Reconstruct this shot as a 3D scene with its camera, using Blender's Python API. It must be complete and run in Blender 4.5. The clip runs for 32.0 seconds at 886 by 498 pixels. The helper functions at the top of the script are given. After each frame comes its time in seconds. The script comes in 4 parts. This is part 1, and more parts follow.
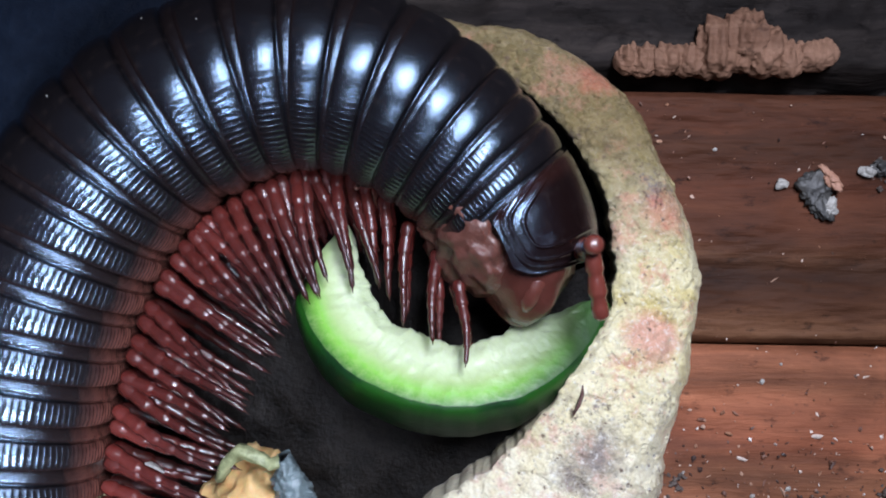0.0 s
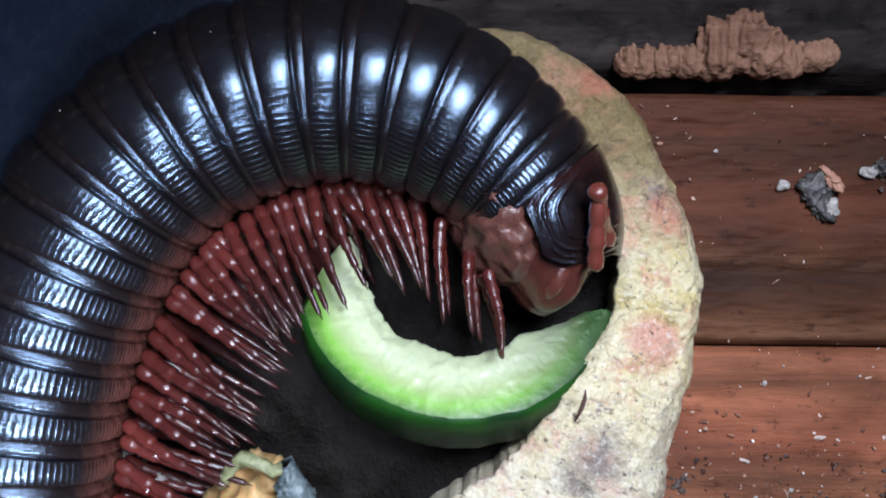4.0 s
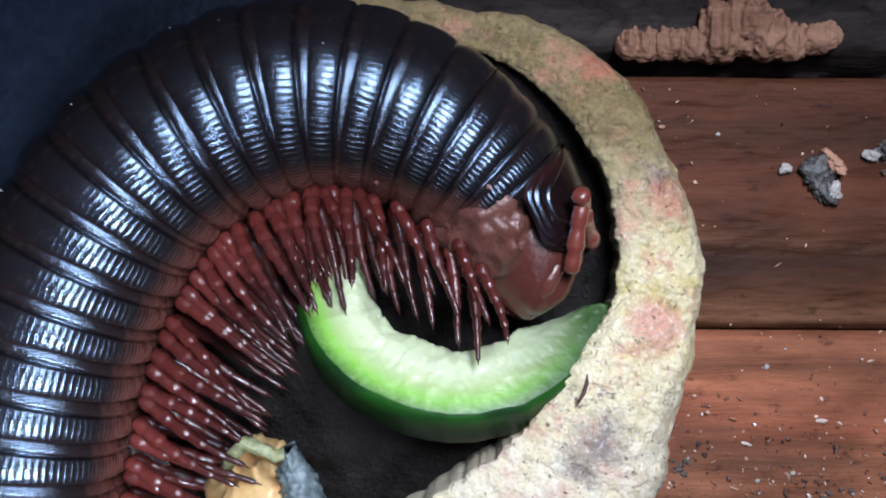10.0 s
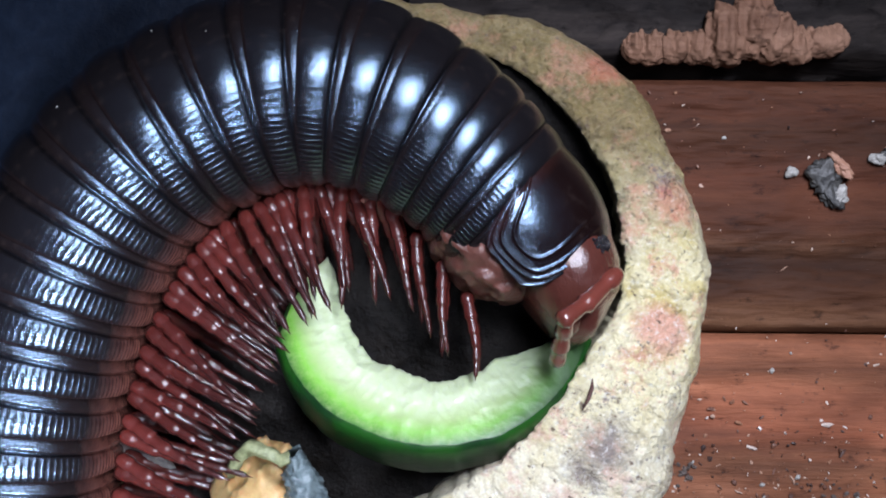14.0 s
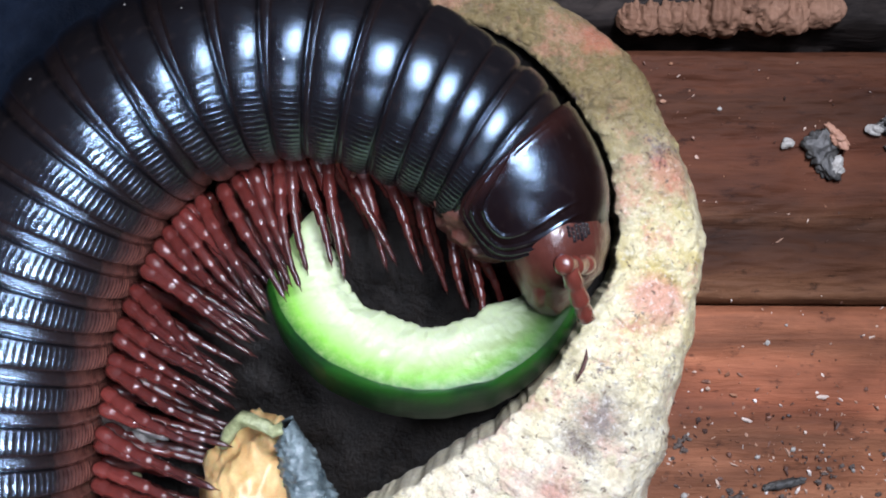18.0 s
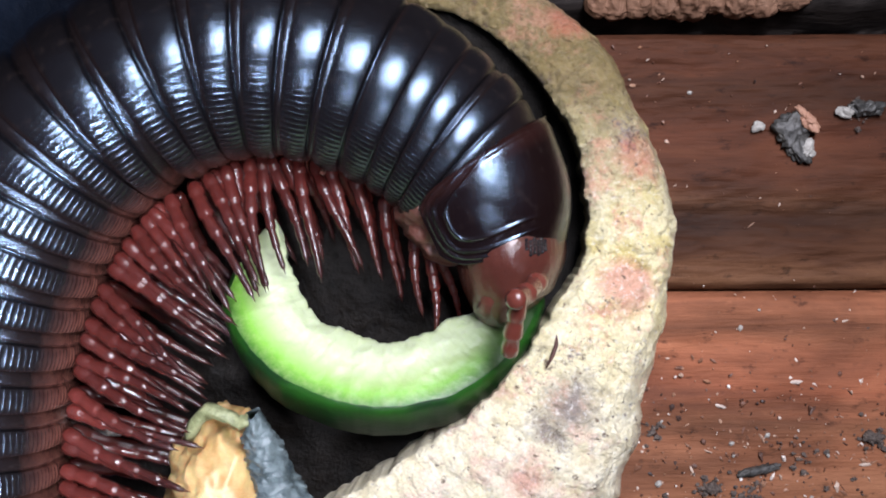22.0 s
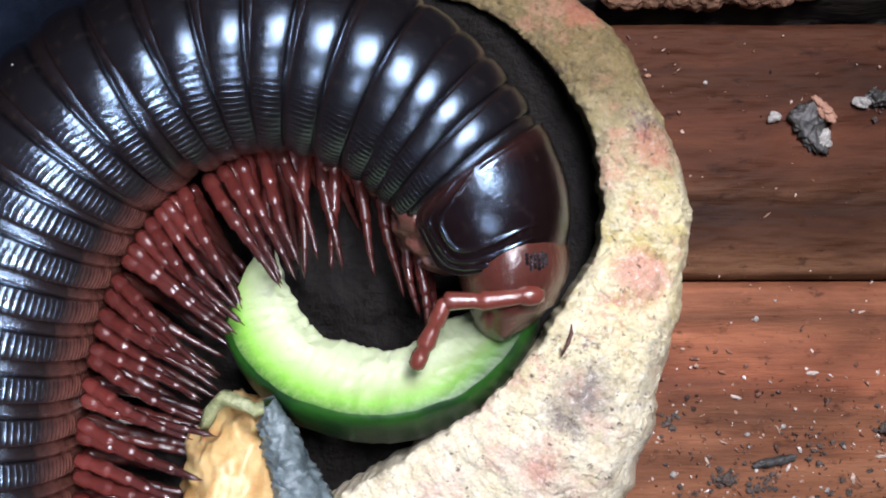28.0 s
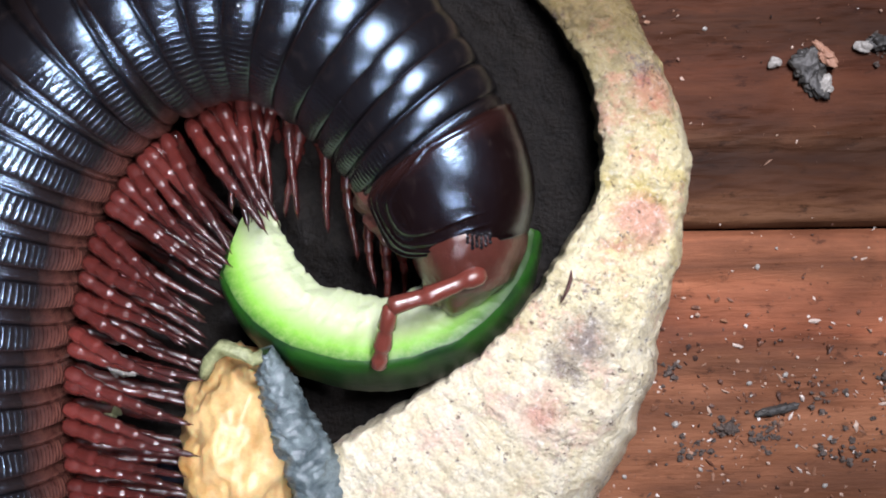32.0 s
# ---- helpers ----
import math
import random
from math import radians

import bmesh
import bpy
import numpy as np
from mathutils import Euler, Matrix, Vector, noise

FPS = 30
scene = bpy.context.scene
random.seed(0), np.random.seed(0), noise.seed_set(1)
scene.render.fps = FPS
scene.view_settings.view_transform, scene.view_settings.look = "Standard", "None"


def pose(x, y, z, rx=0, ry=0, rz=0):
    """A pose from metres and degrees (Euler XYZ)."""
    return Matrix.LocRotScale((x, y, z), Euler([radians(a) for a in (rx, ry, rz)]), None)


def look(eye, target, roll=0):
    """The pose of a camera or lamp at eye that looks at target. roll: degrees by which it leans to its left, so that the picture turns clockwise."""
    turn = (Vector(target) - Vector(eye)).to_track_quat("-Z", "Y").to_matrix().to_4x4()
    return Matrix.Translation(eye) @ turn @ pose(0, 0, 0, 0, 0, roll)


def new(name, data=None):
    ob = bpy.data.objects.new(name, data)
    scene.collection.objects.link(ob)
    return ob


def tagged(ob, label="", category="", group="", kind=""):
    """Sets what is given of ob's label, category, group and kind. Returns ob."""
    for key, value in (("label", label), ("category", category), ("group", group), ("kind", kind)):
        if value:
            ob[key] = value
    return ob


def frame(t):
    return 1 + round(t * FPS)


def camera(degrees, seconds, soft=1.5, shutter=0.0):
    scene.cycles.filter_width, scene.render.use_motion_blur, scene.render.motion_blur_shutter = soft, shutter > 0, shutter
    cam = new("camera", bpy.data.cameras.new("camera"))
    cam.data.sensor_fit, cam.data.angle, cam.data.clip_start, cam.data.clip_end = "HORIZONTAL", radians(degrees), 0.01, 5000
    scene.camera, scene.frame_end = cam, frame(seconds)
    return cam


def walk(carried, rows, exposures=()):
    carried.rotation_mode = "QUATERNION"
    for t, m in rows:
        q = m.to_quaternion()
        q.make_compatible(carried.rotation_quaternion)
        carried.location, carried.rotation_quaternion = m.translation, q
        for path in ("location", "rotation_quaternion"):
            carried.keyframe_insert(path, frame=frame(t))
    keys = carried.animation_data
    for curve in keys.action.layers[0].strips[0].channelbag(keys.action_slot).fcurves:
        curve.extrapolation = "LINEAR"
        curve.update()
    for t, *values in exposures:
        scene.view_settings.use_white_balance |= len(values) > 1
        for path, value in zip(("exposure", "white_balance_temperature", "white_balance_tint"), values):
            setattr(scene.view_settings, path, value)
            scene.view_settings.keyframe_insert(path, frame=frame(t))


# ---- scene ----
MM = 0.001                     # all lengths below are in millimetres


def cam_pose(x, y, z, rx, ry, rz):
    return pose(x * MM, y * MM, z * MM, rx, ry, rz)


cam = camera(45, 32.0, soft=1.9)
walk(cam, [
    (0, cam_pose(-0.63, -0.87, 128.96, 2.05, -0.02, 0.97)),
    (0.5, cam_pose(-0.89, -0.95, 128.84, 1.80, 0.05, 0.91)),
    (1, cam_pose(-0.93, -0.30, 128.83, 1.80, -0.06, 1.04)),
    (1.5, cam_pose(-0.85, -0.57, 128.92, 2.38, -0.19, 1.16)),
    (2, cam_pose(-1.22, -0.07, 128.99, 2.61, -0.45, 1.04)),
    (2.5, cam_pose(-0.82, 0.29, 129.35, 2.77, -0.37, 1.04)),
    (3, cam_pose(-0.73, 0.62, 129.36, 2.51, -0.34, 1.11)),
    (3.5, cam_pose(-0.84, 0.16, 129.07, 2.19, -0.21, 0.80)),
    (5.5, cam_pose(-0.99, 0.76, 128.36, 0.52, 0.18, 0.35)),
    (6, cam_pose(-0.92, 0.48, 128.28, 0.45, 0.26, 0.28)),
    (6.5, cam_pose(-0.73, -0.07, 128.25, 0.38, 0.39, 0.30)),
    (7, cam_pose(-1.15, 0.62, 128.24, 0.41, 0.09, 0.30)),
    (7.5, cam_pose(-1.04, 0.61, 128.42, 0.65, 0.03, 0.34)),
    (8, cam_pose(-0.80, 0.79, 128.45, 0.82, -0.06, 0.38)),
    (8.5, cam_pose(-0.72, 0.86, 128.42, 0.76, -0.02, 0.42)),
    (9, cam_pose(-0.96, 0.35, 128.36, 0.62, 0.02, 0.41)),
    (9.5, cam_pose(-1.03, 0.47, 128.38, 0.48, 0.07, 0.35)),
    (10, cam_pose(-0.84, 0.62, 128.57, 0.77, 0.05, 0.35)),
    (10.5, cam_pose(-0.51, 1.11, 128.76, 0.72, 0.04, 0.50)),
    (11, cam_pose(-0.56, 1.38, 128.70, 0.49, 0.27, 0.50)),
    (11.5, cam_pose(-0.77, 1.32, 128.83, 0.50, 0.38, 0.48)),
    (12, cam_pose(-1.01, 1.16, 128.81, 0.46, 0.50, 0.42)),
    (12.5, cam_pose(-1.04, 0.96, 128.65, 0.36, 0.52, 0.35)),
    (13, cam_pose(-1.21, 1.01, 128.58, 0.34, 0.45, 0.37)),
    (13.5, cam_pose(-0.91, 1.49, 128.53, 0.45, 0.39, 0.36)),
    (14, cam_pose(-0.93, 1.60, 128.58, 0.50, 0.30, 0.47)),
    (14.5, cam_pose(-0.89, 1.07, 128.71, 0.67, 0.31, 0.47)),
    (16.5, cam_pose(-0.77, 0.66, 128.36, 0.66, 0.27, 0.46)),
    (17, cam_pose(-0.61, 0.59, 128.46, 0.50, 0.34, 0.44)),
    (17.5, cam_pose(-0.57, 0.36, 128.12, 0.26, 0.23, 0.39)),
    (18, cam_pose(-0.27, -0.17, 127.90, -0.19, 0.27, 0.38)),
    (18.5, cam_pose(0.07, -0.81, 127.07, -0.25, 0.00, 0.10)),
    (19, cam_pose(1.20, -1.86, 126.17, -0.67, -0.18, -0.26)),
    (19.5, cam_pose(1.26, -1.99, 125.92, -0.70, -0.60, -0.17)),
    (20, cam_pose(1.73, -2.15, 125.86, -0.76, -0.68, -0.24)),
    (20.5, cam_pose(1.28, -2.23, 125.75, -0.59, -0.99, -0.40)),
    (21, cam_pose(1.52, -2.03, 125.91, -0.75, -0.70, -0.36)),
    (21.5, cam_pose(1.13, -2.00, 125.96, -0.33, -0.72, -0.32)),
    (22, cam_pose(1.40, -1.75, 126.25, -0.11, -0.63, -0.29)),
    (22.5, cam_pose(1.40, -1.65, 126.17, -0.02, -0.55, -0.46)),
    (23, cam_pose(1.42, -1.31, 126.91, 0.30, -0.20, -0.23)),
    (23.5, cam_pose(0.90, -1.13, 127.78, 0.91, 0.22, 0.09)),
    (24, cam_pose(0.67, -0.90, 127.67, 1.11, 0.45, 0.20)),
    (24.5, cam_pose(0.49, -0.79, 127.50, 1.28, 0.34, 0.11)),
    (25, cam_pose(0.51, -0.96, 127.46, 1.33, 0.25, 0.11)),
    (25.5, cam_pose(0.65, -1.14, 127.36, 1.22, 0.26, 0.12)),
    (27.5, cam_pose(0.78, -1.98, 126.78, 0.27, 0.18, -0.04)),
    (28, cam_pose(1.34, -2.93, 126.42, -0.11, 0.15, -0.19)),
    (28.5, cam_pose(0.95, -3.15, 126.17, -0.26, -0.18, -0.32)),
    (29, cam_pose(1.40, -3.57, 126.11, -0.78, -0.00, -0.48)),
    (29.5, cam_pose(1.36, -4.00, 126.17, -0.90, 0.15, -0.48)),
    (30, cam_pose(1.75, -3.39, 126.31, -0.96, 0.21, -0.45)),
    (30.5, cam_pose(1.66, -3.97, 126.18, -1.01, 0.03, -0.47)),
    (31, cam_pose(1.53, -5.22, 125.38, -1.08, -0.13, -0.63)),
    (31.5, cam_pose(2.09, -5.28, 125.07, -1.48, -0.10, -0.76)),
    (32, cam_pose(1.85, -6.61, 125.54, -1.06, 0.32, -0.81)),
], exposures=[(0, -0.24, 6080, 12), (14, -0.18, 6080, 12), (17, -0.10, 6200, 12), (19, 0.08, 6280, 13), (20.5, 0.04, 6500, 14), (24, -0.03, 6600, 14), (28, 0.0, 6650, 15), (32, 0.0, 6750, 15)])

# ---- light: sky over unseen walls, with two added lamps ----
world = bpy.data.worlds.new("world")
scene.world = world
world.use_nodes = True
sky = world.node_tree.nodes.new("ShaderNodeTexSky")
sky.sky_type, sky.sun_disc = "NISHITA", False
sky.sun_elevation, sky.sun_rotation = radians(50), radians(10)
world.node_tree.links.new(sky.outputs[0], world.node_tree.nodes["Background"].inputs[0])
world.node_tree.nodes["Background"].inputs[1].default_value = 0.014


def area_lamp(name, eye, target, w, h, watts, colour, spread):
    data = bpy.data.lights.new(name, "AREA")
    data.shape, data.size, data.size_y, data.energy, data.color = "RECTANGLE", w * MM, h * MM, watts, colour
    data.spread = radians(spread)
    ob = new(name, data)
    ob.matrix_world = look([v * MM for v in eye], [v * MM for v in target])
    return ob


# unseen lamps, added and aimed so the plates' highlights fall in place
area_lamp("skylight", (36, 65, 205), (14, -2, 8), 44, 92, 0.122, (0.85, 0.88, 1.0), 56)
area_lamp("skylight", (4, -76, 205), (-54, -14, 8), 38, 34, 0.045, (0.82, 0.87, 1.0), 30)

# ---- materials ----
def node_mat(name, rough=0.5, metal=0.0, coat=0.0, sss=0.0, spec=0.5):
    m = bpy.data.materials.new(name)
    m.use_nodes = True
    b = m.node_tree.nodes["Principled BSDF"]
    b.inputs["Roughness"].default_value = rough
    b.inputs["Metallic"].default_value = metal
    b.inputs["Coat Weight"].default_value = coat
    b.inputs["Coat Roughness"].default_value = 0.08
    b.inputs["Specular IOR Level"].default_value = spec
    if sss:
        b.inputs["Subsurface Weight"].default_value = sss
        b.inputs["Subsurface Scale"].default_value = 0.001
    return m


def link(m, a, b):
    m.node_tree.links.new(a, b)


def node(m, kind, **values):
    n = m.node_tree.nodes.new("ShaderNode" + kind)
    for key, value in values.items():
        n.inputs[key].default_value = value
    return n


def coords(m, stretch=(1, 1, 1), local=True):
    tc = node(m, "TexCoord")
    mp = node(m, "Mapping")
    mp.inputs["Scale"].default_value = stretch
    link(m, tc.outputs["Object" if local else "Generated"], mp.inputs["Vector"])
    return mp.outputs[0]


def noise_tex(m, vec, scale, detail=4.0, rough=0.6, warp=0.0):
    n = node(m, "TexNoise", Scale=scale, Detail=detail, Roughness=rough, Distortion=warp)
    link(m, vec, n.inputs["Vector"])
    return n.outputs["Fac"]


def ramp(m, fac, *stops):
    r = node(m, "ValToRGB")
    while len(r.color_ramp.elements) < len(stops):
        r.color_ramp.elements.new(0.5)
    for e, (at, c) in zip(r.color_ramp.elements, stops):
        e.position, e.color = at, (*c, 1)
    link(m, fac, r.inputs[0])
    return r.outputs[0]


def mix(m, fac, a, b, kind="MIX"):
    n = node(m, "MixRGB")
    n.blend_type = kind
    for sock, v in ((n.inputs[0], fac), (n.inputs[1], a), (n.inputs[2], b)):
        if isinstance(v, (int, float)):
            sock.default_value = v
        elif isinstance(v, tuple):
            sock.default_value = (*v, 1)
        else:
            link(m, v, sock)
    return n.outputs[0]


def calc(m, op, a, b=0.0):
    n = node(m, "Math")
    n.operation = op
    for sock, v in ((n.inputs[0], a), (n.inputs[1], b)):
        if isinstance(v, (int, float)):
            sock.default_value = v
        else:
            link(m, v, sock)
    return n.outputs[0]


def paint(m, colour, bump=None, strength=0.3, dist=0.0002, rough=None):
    b = m.node_tree.nodes["Principled BSDF"]
    link(m, colour, b.inputs["Base Color"])
    if rough is not None:
        link(m, rough, b.inputs["Roughness"])
    if bump is not None:
        n = node(m, "Bump", Strength=strength, Distance=dist)
        link(m, bump, n.inputs["Height"])
        link(m, n.outputs[0], b.inputs["Normal"])
        link(m, n.outputs[0], b.inputs["Coat Normal"])
    return m


def make_wood(name, dark, mid, light, spec=0.12, start=0.0, rings=()):
    m = node_mat(name, 0.7, spec=spec)
    v = coords(m, (0.2, 1, 1))
    grain = noise_tex(m, v, 190, 9, 0.68, 0.7)
    broad = noise_tex(m, coords(m, (0.35, 1, 1)), 75, 6, 0.62, 1.0)
    fine = noise_tex(m, coords(m, (0.08, 1, 1)), 2200, 3, 0.6)
    c1 = ramp(m, grain, (0.28, dark), (0.52, mid), (0.78, light))
    c2 = ramp(m, broad, (0.34, tuple(x * 0.42 for x in mid)), (0.5, mid), (0.72, light))
    c = mix(m, 0.62, c1, c2)
    c = mix(m, 0.1, c, ramp(m, fine, (0.3, dark), (0.7, light)), "MIX")
    dust = noise_tex(m, coords(m), 900, 5, 0.7)
    c = mix(m, ramp(m, dust, (0.6, (0, 0, 0)), (0.75, (0.35, 0.35, 0.35))), c, light)
    streak = noise_tex(m, coords(m, (0.05, 1, 1)), 130, 6, 0.65, 0.3)
    c = mix(m, ramp(m, streak, (0.36, (0.75,) * 3), (0.5, (0, 0, 0))), c, tuple(x * 1.3 for x in dark))
    c = mix(m, ramp(m, streak, (0.54, (0, 0, 0)), (0.7, (0.5,) * 3)), c, light)
    pits = noise_tex(m, coords(m, (0.5, 1, 1)), 520, 5, 0.75)
    c = mix(m, ramp(m, pits, (0.58, (0, 0, 0)), (0.68, (0.75,) * 3)), c, tuple(x * 0.6 for x in dark))
    spill = noise_tex(m, coords(m, (0.6, 1, 1)), 26, 5, 0.6, 0.5)
    c = mix(m, ramp(m, spill, (0.5, (0, 0, 0)), (0.66, (0.8,) * 3)), c, tuple(x * 0.9 for x in dark))
    if rings:                                              # wavering bands of tone across the board: grain figure, with ridge shade put in
        sep = node(m, "SeparateXYZ")
        link(m, coords(m), sep.inputs[0])
        waver = noise_tex(m, coords(m, (0.25, 1, 1)), 110, 5, 0.65, 0.4)
        across = calc(m, "MULTIPLY", calc(m, "ADD", sep.outputs[1], -start), 1 / 0.0304)
        across = calc(m, "ADD", across, calc(m, "MULTIPLY", calc(m, "ADD", waver, -0.5), 0.3))
        c = mix(m, 0.85, c, ramp(m, across, *[(p, (k, k * q, k * q)) for p, k, q in rings]), "MULTIPLY")
    h = calc(m, "ADD", calc(m, "MULTIPLY", grain, 0.7), calc(m, "SUBTRACT", calc(m, "MULTIPLY", fine, 0.4), calc(m, "MULTIPLY", pits, 0.5)))
    return paint(m, c, h, 0.5, 0.0009, ramp(m, broad, (0.3, (0.6,) * 3), (0.7, (0.75,) * 3)))


WOOD = make_wood("reddish_wood", (0.018, 0.0070, 0.0041), (0.068, 0.0245, 0.0122), (0.132, 0.052, 0.026), 0.12, -0.007,
                 [(0.02, 1.35, 1.25), (0.1, 1.2, 1.2), (0.15, 0.62, 1.1), (0.26, 0.68, 1.1), (0.32, 1.25, 1.2), (0.42, 1.1, 1.0), (0.6, 1.2, 0.9), (0.68, 0.85, 1.0), (0.78, 0.75, 1.05), (0.88, 1.1, 0.95), (1.0, 0.9, 1.0)])
# paler copy of the wood; part of it is light falloff put into colour
WOOD_PALE_LIT = make_wood("paler_lit_reddish_wood", (0.060, 0.024, 0.0135), (0.215, 0.082, 0.041), (0.39, 0.168, 0.088), 0.12, -0.0376,
                      [(0.0, 1.1, 1.05), (0.25, 1.0, 1.05), (0.38, 1.2, 1.0), (0.5, 0.92, 1.05), (0.62, 1.45, 0.85), (0.75, 1.25, 0.9), (0.85, 1.05, 1.0), (0.96, 1.25, 0.95)])
TORN = make_wood("torn_wood", (0.075, 0.036, 0.022), (0.20, 0.108, 0.068), (0.36, 0.22, 0.15))
BARK = make_wood("grey_bark", (0.005, 0.0044, 0.0043), (0.018, 0.015, 0.014), (0.062, 0.050, 0.043), 0.04)


def make_rim():
    m = node_mat("mottled_rim", 0.5, spec=0.35)
    v = coords(m)

    def moved(x, y, z):
        off = node(m, "VectorMath")
        off.operation = "ADD"
        off.inputs[1].default_value = (x, y, z)
        link(m, v, off.inputs[0])
        return off.outputs[0]

    big = noise_tex(m, v, 110, 4, 0.6, 0.6)
    mid = noise_tex(m, v, 420, 5, 0.65)
    fine = noise_tex(m, v, 1500, 6, 0.8)
    c = ramp(m, big, (0.3, (0.60, 0.49, 0.18)), (0.44, (0.80, 0.71, 0.38)), (0.58, (0.87, 0.80, 0.53)), (0.75, (0.70, 0.60, 0.26)))
    c = mix(m, ramp(m, mid, (0.42, (0, 0, 0)), (0.6, (0.45,) * 3)), c, (0.90, 0.85, 0.62))
    # the far side's own olive, darkened further: its shade is put into the colour
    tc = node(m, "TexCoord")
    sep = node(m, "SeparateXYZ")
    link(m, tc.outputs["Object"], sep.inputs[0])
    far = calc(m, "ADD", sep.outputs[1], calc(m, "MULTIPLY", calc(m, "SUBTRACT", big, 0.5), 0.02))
    olive_shade = node(m, "MapRange", **{"From Min": -0.002, "From Max": 0.015, "To Max": 0.9})
    link(m, far, olive_shade.inputs["Value"])
    c = mix(m, olive_shade.outputs[0], c, ramp(m, mid, (0.35, (0.105, 0.072, 0.022)), (0.65, (0.21, 0.147, 0.050))))
    pink = noise_tex(m, moved(0.37, 0.11, 0.23), 150, 7, 0.78)
    c = mix(m, calc(m, "MULTIPLY", ramp(m, pink, (0.53, (0, 0, 0)), (0.63, (0.8,) * 3)), calc(m, "SUBTRACT", 1.0, calc(m, "MULTIPLY", olive_shade.outputs[0], 0.5))), c, (0.66, 0.30, 0.22))
    grey = noise_tex(m, moved(0.7, 0.31, 0.5), 140, 7, 0.8)
    c = mix(m, ramp(m, grey, (0.60, (0, 0, 0)), (0.66, (0.9,) * 3)), c, (0.2, 0.165, 0.17))
    pale_lit = node(m, "MapRange", **{"From Min": -0.010, "From Max": -0.024, "To Max": 0.55})
    link(m, far, pale_lit.inputs["Value"])                     # the side towards the viewer is paler, partly its brighter light put into colour
    c = mix(m, pale_lit.outputs[0], c, ramp(m, mid, (0.35, (0.82, 0.75, 0.58)), (0.65, (0.95, 0.91, 0.78))))
    for x, y, z, wide, colour in ((0.0155, -0.0185, 0.015, 0.0042, (0.17, 0.135, 0.15)), (0.0235, 0.0075, 0.009, 0.0036, (0.55, 0.20, 0.13)), (0.0165, 0.0238, 0.004, 0.0034, (0.45, 0.16, 0.10)),
                                  (0.022, -0.0065, 0.013, 0.0036, (0.70, 0.34, 0.27)), (0.011, -0.026, 0.015, 0.0036, (0.68, 0.36, 0.30)), (0.0215, -0.0165, 0.010, 0.0030, (0.62, 0.32, 0.26))):
        gap = node(m, "VectorMath")                        # single stains
        gap.operation = "DISTANCE"
        gap.inputs[1].default_value = (x, y, z)
        link(m, v, gap.inputs[0])
        d = calc(m, "ADD", calc(m, "DIVIDE", gap.outputs["Value"], wide), calc(m, "MULTIPLY", calc(m, "SUBTRACT", pink, 0.5), 2.6))
        c = mix(m, ramp(m, d, (0.45, (0.8,) * 3), (1.0, (0, 0, 0))), c, colour)
    spots = noise_tex(m, moved(0.1, 0.9, 0.2), 1000, 4, 0.7)
    c = mix(m, ramp(m, spots, (0.61, (0, 0, 0)), (0.67, (0.9,) * 3)), c, (0.15, 0.10, 0.07))
    vein = calc(m, "ABSOLUTE", calc(m, "SUBTRACT", noise_tex(m, moved(0.5, 0.2, 0.8), 260, 6, 0.7, 0.8), 0.5))      # fine cracks where it is stained
    crack = calc(m, "MULTIPLY", ramp(m, vein, (0.004, (1, 1, 1)), (0.02, (0, 0, 0))), ramp(m, grey, (0.53, (0, 0, 0)), (0.62, (0.85,) * 3)))
    c = mix(m, crack, c, (0.16, 0.10, 0.075))
    grain = node(m, "TexVoronoi", Scale=2100.0)
    link(m, v, grain.inputs["Vector"])
    crumb = grain.outputs["Distance"]
    c = mix(m, calc(m, "MULTIPLY", ramp(m, fine, (0.36, (0.8,) * 3), (0.45, (0, 0, 0))), calc(m, "SUBTRACT", 1.0, olive_shade.outputs[0])), c, (0.9, 0.88, 0.8))
    c = mix(m, ramp(m, crumb, (0.45, (0, 0, 0)), (0.85, (0.22,) * 3)), c, (0.42, 0.32, 0.2))
    c = mix(m, 1.0, c, ramp(m, fine, (0.34, (1, 1, 1)), (0.5, (0.97,) * 3), (0.62, (0.86, 0.83, 0.78))), "MULTIPLY")
    h = calc(m, "ADD", calc(m, "MULTIPLY", fine, 0.8), calc(m, "SUBTRACT", mid, calc(m, "ADD", calc(m, "MULTIPLY", crumb, 0.35), calc(m, "ADD", calc(m, "MULTIPLY", spots, 0.3), calc(m, "MULTIPLY", crack, 0.3)))))
    return paint(m, c, h, 0.8, 0.0009, ramp(m, fine, (0.35, (0.2,) * 3), (0.6, (0.5,) * 3)))


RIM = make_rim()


def make_dark(name, a, b, rough, scale=300):
    m = node_mat(name, rough, spec=0.06)
    v = coords(m)
    n1, n2 = noise_tex(m, v, scale, 6, 0.7), noise_tex(m, v, scale * 5, 4, 0.7)
    c = mix(m, 0.5, ramp(m, n1, (0.35, a), (0.7, b)), ramp(m, n2, (0.4, a), (0.75, b)))
    return paint(m, c, calc(m, "ADD", n1, calc(m, "MULTIPLY", n2, 0.6)), 0.6, 0.0005)


BASIN = make_dark("wet_dark_basin", (0.0014, 0.0012, 0.0010), (0.012, 0.0095, 0.0075), 0.42)
SOIL = make_dark("dark_blue_sheet", (0.003, 0.005, 0.010), (0.008, 0.013, 0.024), 0.5, 90)
WALL = make_dark("plain_dark_wall", (0.03, 0.03, 0.032), (0.06, 0.058, 0.056), 0.7, 40)


